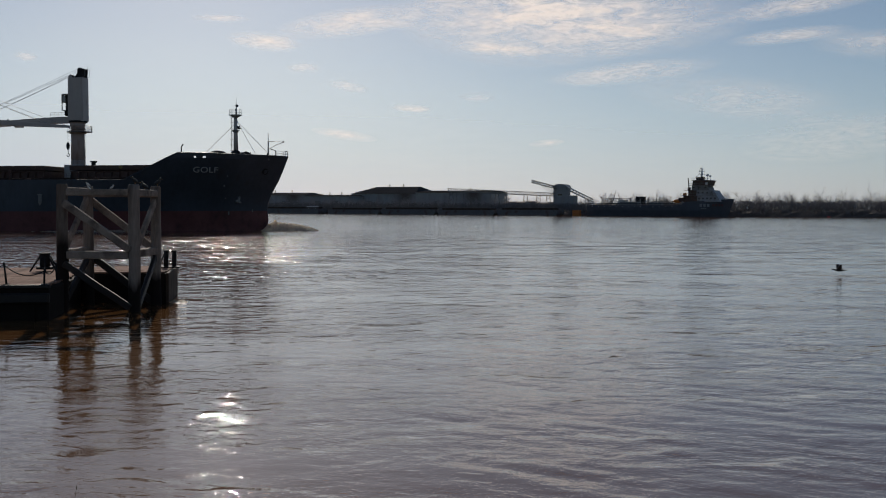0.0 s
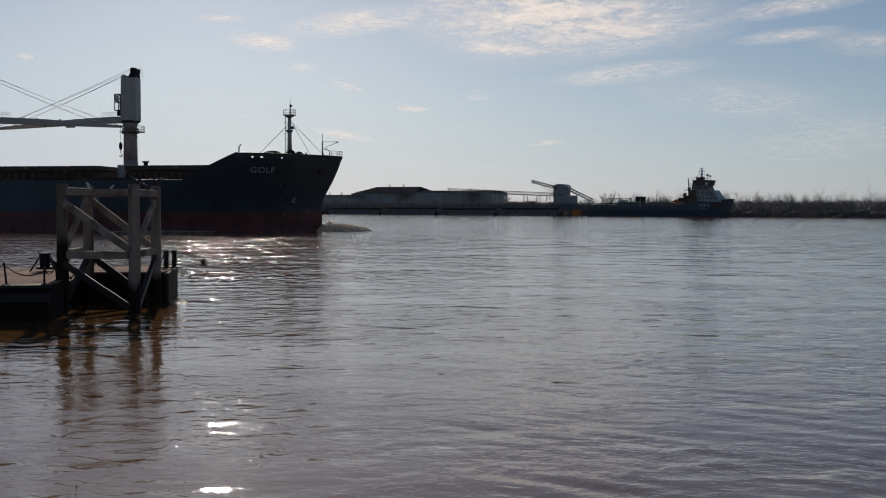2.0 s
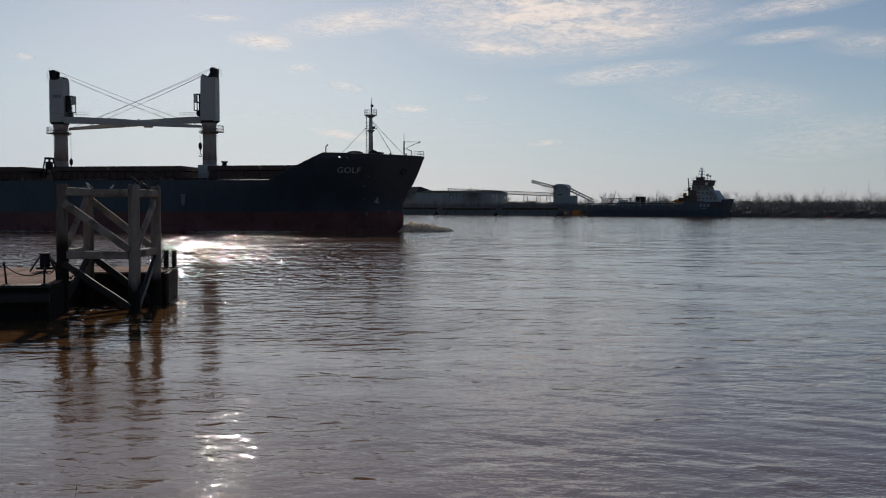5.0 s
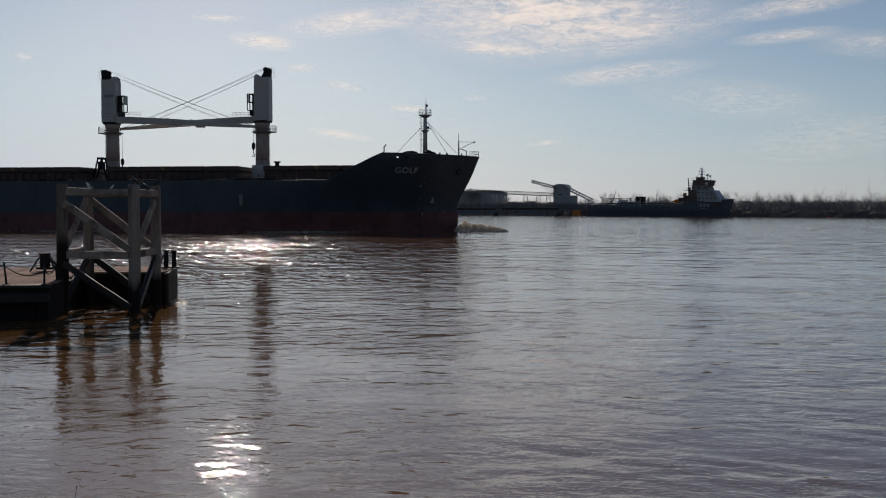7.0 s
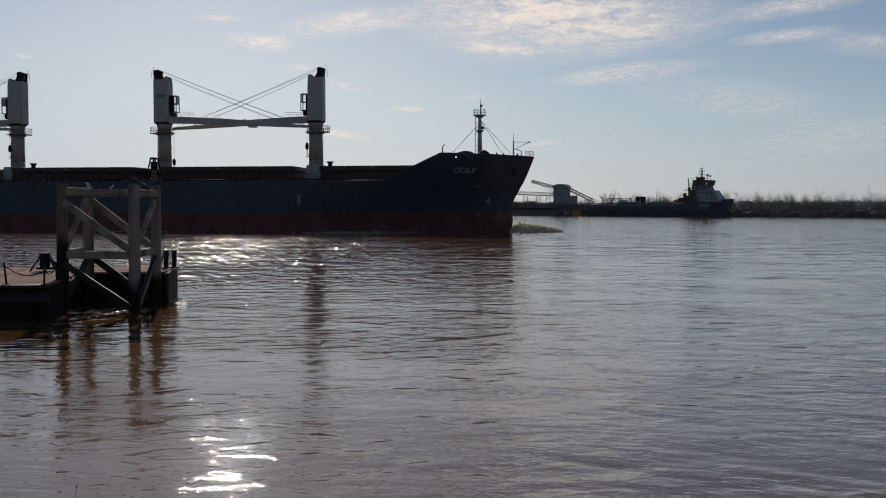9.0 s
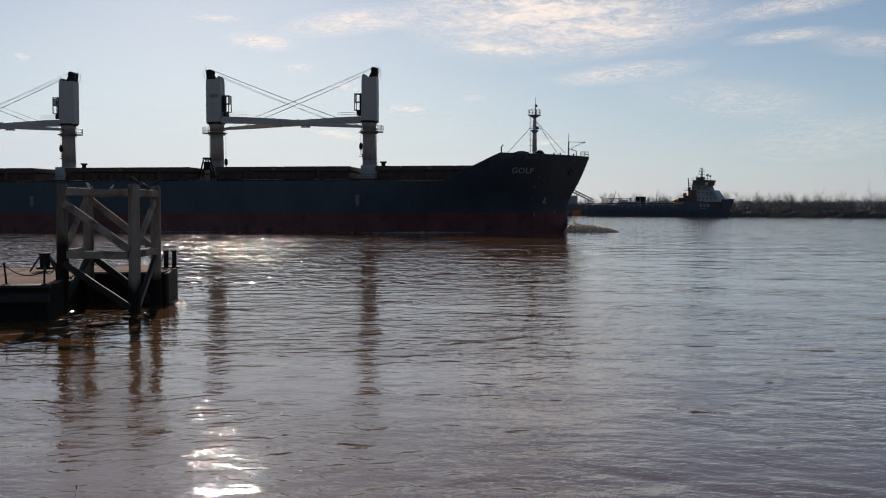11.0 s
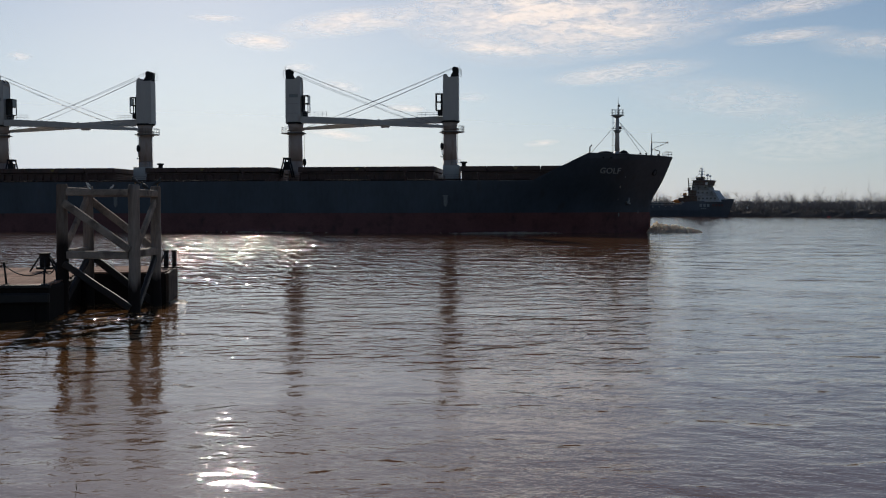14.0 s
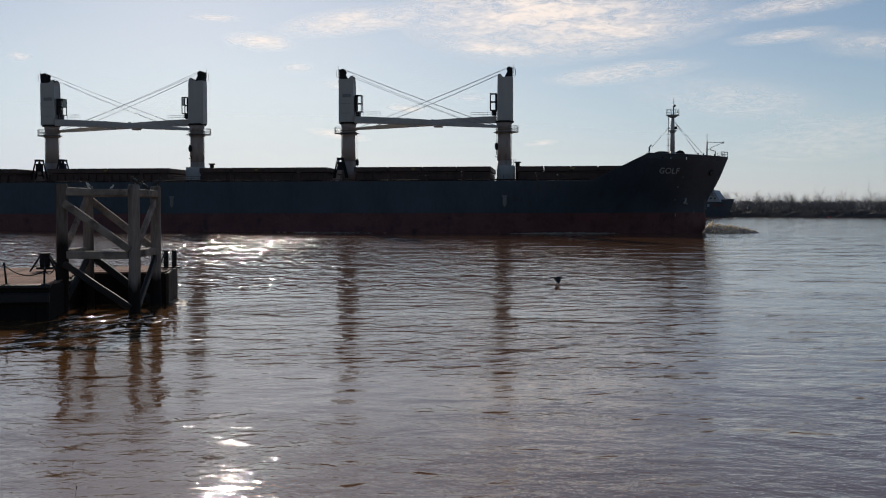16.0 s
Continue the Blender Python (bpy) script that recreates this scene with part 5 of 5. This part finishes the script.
def river_buoy():
    root = thing("river_buoy", pose(177.5, 500.0, 0), "red can buoy floating near the far bank", "buoy")
    bm = bm_new()
    tube(bm, (0, 0, -0.4), (0, 0, 0.25), 0.85, 0.85, 14)
    tube(bm, (0, 0, 0.25), (0, 0, 0.45), 0.85, 0.4, 14)
    part("float", bm, mat("red_buoy_paint", (0.4, 0.04, 0.03), 0.6), root)


river_buoy()


# ---- winter woods on the far bank ----
def tube_arrays(V, Fc, p, q, r0, r1):
    d = q - p
    n = np.linalg.norm(d)
    if n < 1e-6:
        return
    d = d / n
    a = np.cross(d, [0.3, 0.9, 0.2])
    a /= np.linalg.norm(a)
    b = np.cross(d, a)
    i0 = len(V)
    for c, r in ((p, r0), (q, r1)):
        for k in range(3):
            t = 2.0944 * k
            V.append(c + (a * math.cos(t) + b * math.sin(t)) * r)
    for k in range(3):
        Fc.append((i0 + k, i0 + (k + 1) % 3, i0 + 3 + (k + 1) % 3, i0 + 3 + k))


def bare_tree(seed, height, spread=1.0, levels=4):
    rng = np.random.default_rng(seed)
    trunk, crown = ([], []), ([], [])

    def grow(p, d, length, r, lev):
        segs = 3 if lev == 0 else 2
        for _ in range(segs):
            d = d + rng.normal(0, 0.13, 3)
            d[2] += 0.06
            d /= np.linalg.norm(d)
            q = p + d * length / segs
            tube_arrays(*(trunk if lev == 0 else crown), p, q, r, r * 0.8)
            p, r = q, r * 0.8
            if lev < levels:
                for _ in range((3, 2, 1, 1)[min(lev, 3)]):
                    ax = rng.normal(0, 1, 3)
                    ax[2] = abs(ax[2]) * 0.5
                    e = d * 0.75 + ax / np.linalg.norm(ax) * 0.75 * spread
                    grow(p, e / np.linalg.norm(e), length * rng.uniform(0.42, 0.62), r * 0.55, lev + 1)
    grow(np.array([0.0, 0, -0.3]), np.array([0.0, 0, 1.0]), height * 0.62, height * 0.016 + 0.04, 0)
    return [(np.array(v), np.array(f, int)) for v, f in (trunk, crown)]


PROTOS = [bare_tree(20 + k, 9.0, 0.8 + 0.12 * k, 3) for k in range(6)]


def merged(name, pieces, material, label, category):
    V, Fc, off = [], [], 0
    for v, f in pieces:
        V.append(v)
        Fc.append(f + off)
        off += len(v)
    V, Fc = np.concatenate(V), np.concatenate(Fc)
    me = arrays_mesh(name, V.tolist(), Fc.tolist(), material)
    return tagged(new(name, me), label, category, kind="stuff")


def spun(v, a, s, sz, at):
    c, n = math.cos(a) * s, math.sin(a) * s
    return np.stack([v[:, 0] * c - v[:, 1] * n + at[0], v[:, 0] * n + v[:, 1] * c + at[1], v[:, 2] * sz + at[2]], -1)


def woods():
    rng = np.random.default_rng(31)
    pieces = []
    for _ in range(1100):
        x = rng.uniform(-150, 290)
        if x < 32 and rng.random() < 0.15:
            continue
        d = rng.uniform(9, 26) if x < 30 else rng.uniform(12, 90)
        base = 0.92 if x > 70 else 0.72
        h = base * rng.uniform(0.6, 1.08) * (1.15 if rng.random() < 0.12 else 1)
        s = h * rng.uniform(0.75, 1.0)
        a = rng.uniform(0, 6.28)
        for v, f in PROTOS[rng.integers(6)]:
            pieces.append((spun(v, a, s, h, (x + 0.45 * d, shore(x) + d, 3.3)), f))
    merged("woods", pieces, BARK, "bare winter trees in a thin belt on the far bank", "woods")
    # brush: clumps of short crossing twigs and leaf scraps
    V, Fc = [], []
    for _ in range(6500):
        x = rng.uniform(-160, 300)
        d = rng.uniform(2.5, 34)
        r = rng.uniform(0.5, 1.5)
        top = rng.uniform(1.0, 2.4) + (2.2 if x > 100 else 0.8)
        z0 = 0.6 + min(2.7, d * 0.32)
        for _ in range(14):
            c = np.array([x + 0.35 * d + rng.normal(0, r), shore(x) + d + rng.normal(0, r * 0.6), z0 + rng.uniform(0, 1) ** 1.2 * top])
            e = rng.normal(0, 1, (3, 3)) * np.array([0.16, 0.16, 0.62])
            i0 = len(V)
            V.extend(c + e)
            Fc.append((i0, i0 + 1, i0 + 2))
    tagged(new("brush", arrays_mesh("brush", [tuple(v) for v in V], Fc, BRUSH)), "dense dark winter brush along the far bank", "brush", kind="stuff")


woods()


def standing_tree(x, d, height, seed):
    at = pose(x, shore(x) + d, 3.3)
    root = thing("bare_tree", at, "bare leafless tree standing above the far bank", "tree", "taller trees on the far bank")
    for name, (v, f) in zip(("trunk", "crown"), bare_tree(seed, height, 1.0, 4)):
        ob = new(name, arrays_mesh(name, v.tolist(), f.tolist(), BARK))
        ob.parent = root


for k, (x, d, height) in enumerate(((86, 34, 9.5), (112, 30, 10.5), (124, 40, 9.5), (150, 32, 11), (160, 40, 10), (171, 28, 10), (184, 34, 11), (193, 30, 10), (203, 30, 11.5), (212, 30, 10), (141, 26, 10))):
    standing_tree(x, d, height, 60 + k)


# ---- birds ----
def perched_bird(x, y, z, yaw, size, material, label, category, head=None):
    root = thing("perched_" + category, pose(x, y, z, 0, 0, yaw), label, category, "birds resting on the timbers")
    s = size
    bm = bm_new()
    m = Matrix.Rotation(radians(-35), 4, "Y")
    vs = ball(bm, (0, 0, 0), (0.5 * s, 0.24 * s, 0.26 * s), 12, 8)
    bmesh.ops.transform(bm, matrix=Matrix.Translation((0, 0, 0.48 * s)) @ m, verts=vs)
    ball(bm, (0.34 * s, 0, 0.95 * s), (0.17 * s, 0.14 * s, 0.15 * s), 10, 7)
    tube(bm, (0.22 * s, 0, 0.65 * s), (0.34 * s, 0, 0.92 * s), 0.16 * s, 0.11 * s, 8)
    part("body", bm, material, root)
    bm = bm_new()
    tube(bm, (0.48 * s, 0, 0.94 * s), (0.72 * s, 0, 0.9 * s), 0.05 * s, 0.01 * s, 6)
    part("beak", bm, BEAK, root)
    bm = bm_new()
    prism(bm, [(-0.3 * s, 0.32 * s), (-0.75 * s, 0.02 * s), (-0.62 * s, -0.04 * s), (-0.2 * s, 0.2 * s)], -0.1 * s, 0.1 * s)
    part("tail", bm, material, root)
    for dy in (-0.08, 0.08):
        bm = bm_new()
        tube(bm, (0, dy * s, 0.3 * s), (0, dy * s, 0), 0.03 * s, 0.025 * s, 5)
        part("leg", bm, BEAK, root)


perched_bird(-13.67, 41.85, 4.56, 200, 0.17, FEATHER_W, "small white and grey gull on a pile top", "gull")
perched_bird(-12.75, 39.1, 4.42, 160, 0.13, FEATHER_W, "small pale gull on the top beam", "gull")
perched_bird(-11.92, 39.1, 4.42, 20, 0.15, FEATHER_W, "small white gull on the top beam", "gull")
perched_bird(-11.08, 39.1, 4.6, 215, 0.26, FEATHER_B, "black bird hunched on a pile top", "crow")
perched_bird(-11.12, 40.5, 4.43, 190, 0.28, FEATHER_B, "black bird on the side beam", "crow")
perched_bird(-11.0, 41.85, 4.59, 10, 0.29, FEATHER_B, "black bird leaning on a pile top", "crow")
perched_bird(-13.4, 44.0, 1.2, 250, 0.26, FEATHER_G, "grey gull standing on the pontoon deck", "gull")


def flying_bird(name):
    """Low flying dark bird: head towards -x, with two wings hinged on the body."""
    root = thing(name, pose(0, 0, 0), "dark bird flying low over the river", "bird")
    bm = bm_new()
    vs = ball(bm, (0, 0, 0), (0.24, 0.075, 0.075), 14, 9)
    tube(bm, (-0.18, 0, 0.01), (-0.36, 0, 0.04), 0.045, 0.025, 8)
    ball(bm, (-0.38, 0, 0.045), (0.05, 0.033, 0.033), 10, 7)
    tube(bm, (-0.42, 0, 0.045), (-0.49, 0, 0.035), 0.014, 0.004, 6)
    part("body", bm, FEATHER_B, root)
    bm = bm_new()
    prism(bm, [(0.18, 0.025), (0.4, 0.02), (0.4, 0.0), (0.18, -0.03)], -0.055, 0.055)
    part("tail", bm, FEATHER_B, root)
    wings = []
    for side in (-1, 1):
        bm = bm_new()
        pts = [(-0.14, 0.02), (-0.15, 0.2), (-0.06, 0.42), (0.02, 0.44), (0.07, 0.25), (0.12, 0.03)]
        a = [bm.verts.new((x, side * y, 0.012)) for x, y in pts]
        b = [bm.verts.new((x, side * y, -0.008)) for x, y in pts]
        bm.faces.new(a)
        bm.faces.new(b[::-1])
        for i in range(6):
            bm.faces.new((a[i], a[(i + 1) % 6], b[(i + 1) % 6], b[i]))
        wings.append((side, part("wing", bm, FEATHER_B, root)))
    return root, wings


bird_one, wings_one = flying_bird("flying_bird")
bird_two, wings_two = flying_bird("flying_bird")


# ---- grass at the near water's edge ----
def reeds():
    root = thing("grass_tuft", pose(-4.62, 13.5, -0.15), "few dry grass stalks at the water's edge", "grass")
    for k, (dx, h, lean) in enumerate(((0, 0.42, 4), (0.06, 0.3, 22), (-0.05, 0.22, -18))):
        bm = bm_new()
        pts = [(dx + math.sin(radians(lean)) * h * u * u, 0, h * u) for u in (0, 0.33, 0.66, 1.0)]
        for (p, q), r in zip(zip(pts, pts[1:]), (0.006, 0.005, 0.003)):
            tube(bm, p, q, r, r * 0.8, 5)
        if k == 0:
            ball(bm, (pts[-1][0], 0, h), (0.008, 0.008, 0.03), 6, 5)
        part("stalk", bm, GRASS, root)


reeds()


# ---- thin high clouds, a far backdrop sheet ----
def cloud_sheet():
    R = 4300.0
    n, k = 100, 24
    verts, faces, uv = [], [], []
    for i in range(n + 1):
        az = -60 + 120 * i / n
        for j in range(k + 1):
            el = -0.1 + 15.0 * j / k
            verts.append((R * math.sin(radians(az)), R * math.cos(radians(az)), R * math.tan(radians(el))))
            uv.append((az, el))
    for i in range(n):
        for j in range(k):
            a = i * (k + 1) + j
            faces.append((a, a + k + 1, a + k + 2, a + 1))
    m = bpy.data.materials.new("thin_cloud_and_painted_haze")
    m.use_nodes = True
    nt, l = m.node_tree.nodes, m.node_tree.links
    nt.remove(nt["Principled BSDF"])
    me = arrays_mesh("cloud_backdrop", verts, faces, m)
    layer = me.uv_layers.new(name="UVMap")
    for loop in me.loops:
        layer.data[loop.index].uv = uv[loop.vertex_index]
    co = nt.new("ShaderNodeTexCoord")

    def mapped(scale, rot=0.0, loc=(0, 0, 0), kind="POINT"):
        mp = nt.new("ShaderNodeMapping")
        mp.vector_type = kind
        mp.inputs["Scale"].default_value, mp.inputs["Location"].default_value = scale, loc
        mp.inputs["Rotation"].default_value = (0, 0, radians(rot))
        l.new(co.outputs["UV"], mp.inputs["Vector"])
        return mp.outputs[0]

    def math_node(op, a, b):
        nd = nt.new("ShaderNodeMath")
        nd.operation = op
        nd.use_clamp = op == "MULTIPLY"
        for s, v in zip(nd.inputs, (a, b)):
            if isinstance(v, (int, float)):
                s.default_value = v
            else:
                l.new(v, s)
        return nd.outputs[0]

    def fbm(scale, rot, detail, distort):
        t = nt.new("ShaderNodeTexNoise")
        t.inputs["Scale"].default_value, t.inputs["Detail"].default_value = 1.0, detail
        t.inputs["Distortion"].default_value, t.inputs["Roughness"].default_value = distort, 0.62
        l.new(mapped(scale, rot), t.inputs["Vector"])
        return t.outputs["Fac"]

    # where the wisps gather: azimuth, elevation, half sizes, slope, weight
    total = None
    for az, el, ra, re, rot, w in CLOUDS:
        g = nt.new("ShaderNodeTexGradient")
        g.gradient_type = "SPHERICAL"
        l.new(mapped((ra, re, 1), rot, (az, el, 0), "TEXTURE"), g.inputs["Vector"])
        v = math_node("MULTIPLY", g.outputs["Fac"], w)
        total = v if total is None else math_node("ADD", total, v)
    wisp = nt.new("ShaderNodeMapRange")
    wisp.inputs["From Min"].default_value, wisp.inputs["From Max"].default_value = 0.36, 0.66
    l.new(fbm((0.28, 1.25, 1), -7, 7, 0.9), wisp.inputs["Value"])
    shred = nt.new("ShaderNodeMapRange")
    shred.inputs["From Min"].default_value, shred.inputs["From Max"].default_value = 0.36, 0.64
    l.new(fbm((0.7, 2.8, 1), -9, 3, 1.2), shred.inputs["Value"])
    torn = math_node("ADD", math_node("MULTIPLY", wisp.outputs[0], 0.6), math_node("MULTIPLY", shred.outputs[0], 0.5))
    body = math_node("MULTIPLY", total, math_node("ADD", torn, 0.1))
    sep = nt.new("ShaderNodeSeparateXYZ")
    l.new(co.outputs["UV"], sep.inputs[0])
    # veil thinned to the right, which dims the sky there
    thin = nt.new("ShaderNodeMapRange")
    thin.inputs["From Min"].default_value, thin.inputs["From Max"].default_value = 2.0, 22.0
    thin.inputs["To Min"].default_value, thin.inputs["To Max"].default_value = 0.14, 0.03
    l.new(sep.outputs["X"], thin.inputs["Value"])
    veil = math_node("MULTIPLY", fbm((0.08, 0.3, 1), -5, 4, 0.4), thin.outputs[0])
    cloud_alpha = math_node("MULTIPLY", math_node("ADD", body, veil), 0.95)
    # haze painted into the sheet: a low bluish layer that pales the horizon sky
    low = nt.new("ShaderNodeMapRange")
    low.interpolation_type = "SMOOTHSTEP"
    low.inputs["From Min"].default_value, low.inputs["From Max"].default_value = 9.0, -1.0
    low.inputs["To Min"].default_value, low.inputs["To Max"].default_value = 0.0, 0.75
    l.new(sep.outputs["Y"], low.inputs["Value"])

    # painted haze is denser on the sun's side and thinner away from it
    side = nt.new("ShaderNodeMapRange")
    side.inputs["From Min"].default_value, side.inputs["From Max"].default_value = -20.0, 25.0
    side.inputs["To Min"].default_value, side.inputs["To Max"].default_value = 1.12, 0.72
    l.new(sep.outputs["X"], side.inputs["Value"])
    low_alpha = math_node("MULTIPLY", low.outputs[0], side.outputs[0])

    def sheet(color, under, alpha):
        df, tl, half, out = nt.new("ShaderNodeBsdfDiffuse"), nt.new("ShaderNodeBsdfTranslucent"), nt.new("ShaderNodeMixShader"), nt.new("ShaderNodeMixShader")
        df.inputs["Color"].default_value = tl.inputs["Color"].default_value = (*color, 1)
        half.inputs[0].default_value = 0.8
        l.new(df.outputs[0], half.inputs[1])
        l.new(tl.outputs[0], half.inputs[2])
        l.new(alpha, out.inputs[0])
        l.new(under, out.inputs[1])
        l.new(half.outputs[0], out.inputs[2])
        return out.outputs[0]

    tr = nt.new("ShaderNodeBsdfTransparent")
    hazy = sheet((0.395, 0.54, 0.81), tr.outputs[0], low_alpha)
    l.new(sheet((0.97, 0.91, 0.89), hazy, cloud_alpha), nt["Material Output"].inputs["Surface"])
    ob = new("backdrop", me)
    ob.location = (0, 0, EYE[2])
    return tagged(ob, "thin wispy winter clouds over a pale blue sky", "clouds", kind="structure")


CLOUDS = [(5.0, 10.2, 8.0, 3.0, 0, 1.3), (10.5, 9.3, 6.0, 1.6, 6, 0.7), (-4.6, 9.6, 4.4, 0.8, 8, 1.0), (-9.3, 8.5, 2.0, 0.5, -5, 1.2), (18.5, 10.1, 4.6, 0.6, 7, 0.9), (17.6, 8.6, 3.2, 0.4, 4, 0.8),
          (21.8, 8.0, 3.4, 0.8, -3, 0.6), (9.8, 7.0, 4.6, 0.6, 5, 0.9), (3.0, 8.3, 2.6, 0.4, -4, 0.8), (-21.0, 7.3, 0.7, 0.25, 0, 0.8), (-5.0, 6.3, 1.2, 0.32, -8, 0.7), (-1.7, 5.2, 1.1, 0.22, -3, 1.0),
          (-7.3, 7.2, 1.0, 0.3, 0, 0.5), (-5.2, 3.8, 1.8, 0.28, -8, 0.8), (5.4, 3.4, 1.0, 0.2, 5, 0.8), (1.8, 5.8, 1.1, 0.25, 0, 0.5), (-11.5, 9.6, 1.6, 0.2, 0, 0.7), (15.0, 5.6, 6.0, 1.3, -6, 0.4),
          (20.0, 3.6, 5.0, 1.3, 6, 0.4)]
clouds = cloud_sheet()


# ---- all that moves ----
def motions():
    rows = []
    for k in range(9):
        t = 2.0 * k
        yaw = -0.10931 + 0.01195 * (t - 8) / 8
        x = 9.65394 + 4.89382 * (t - 8) + HALF * -math.sin(yaw)
        y = 177.27893 - 0.17063 * (t - 8) + HALF * math.cos(yaw)
        rows.append((t, pose(SHIP * x, SHIP * y, 0, 0, 0, math.degrees(yaw))))
    walk(ship, [(t, Matrix.Translation((0, 0, EYE[2] * (1 - SHIP))) @ m @ pose(0, 0, 0, 0, -0.3, 0)) for t, m in rows])
    walk(bow_wave, rows)
    walk(side_wash, rows)
    walk(river_water, [(0.0, pose(-2.0, 3.0, 0)), (16.0, pose(2.0, -3.0, 0))])
    walk(clouds, [(0.0, pose(0, 0, EYE[2], 0, 0, 0)), (16.0, pose(0, 0, EYE[2], 0, 0, 0.3))])
    walk(bird_one, [(0.0, pose(22.5, 61.5, 0.33)), (1.5, pose(-5.0, 63.5, 0.36)), (16.0, pose(-270.8, 82.8, 0.6))])
    walk(bird_two, [(0.0, pose(309.0, 65.0, 0.6)), (15.2, pose(20.9, 53.8, 0.36)), (16.0, pose(5.69, 53.4, 0.36))])
    for wings, start, end, phase in ((wings_one, 0.0, 2.8, 0.0), (wings_two, 14.8, 16.0, 0.05)):
        for side, wing in wings:
            keys = [(0.0, pose(0, 0, 0, 5 * side))] if start > 0 else []
            n = int((end - start) / 0.05)
            for i in range(n + 1):
                t = start + 0.05 * i
                keys.append((t, pose(0, 0, 0.02, side * (8 + 40 * math.cos(2 * math.pi * (t - phase) / 0.2)))))
            if end < 16.0:
                keys.append((16.0, pose(0, 0, 0.02, 8 * side)))
            walk(wing, keys)


motions()
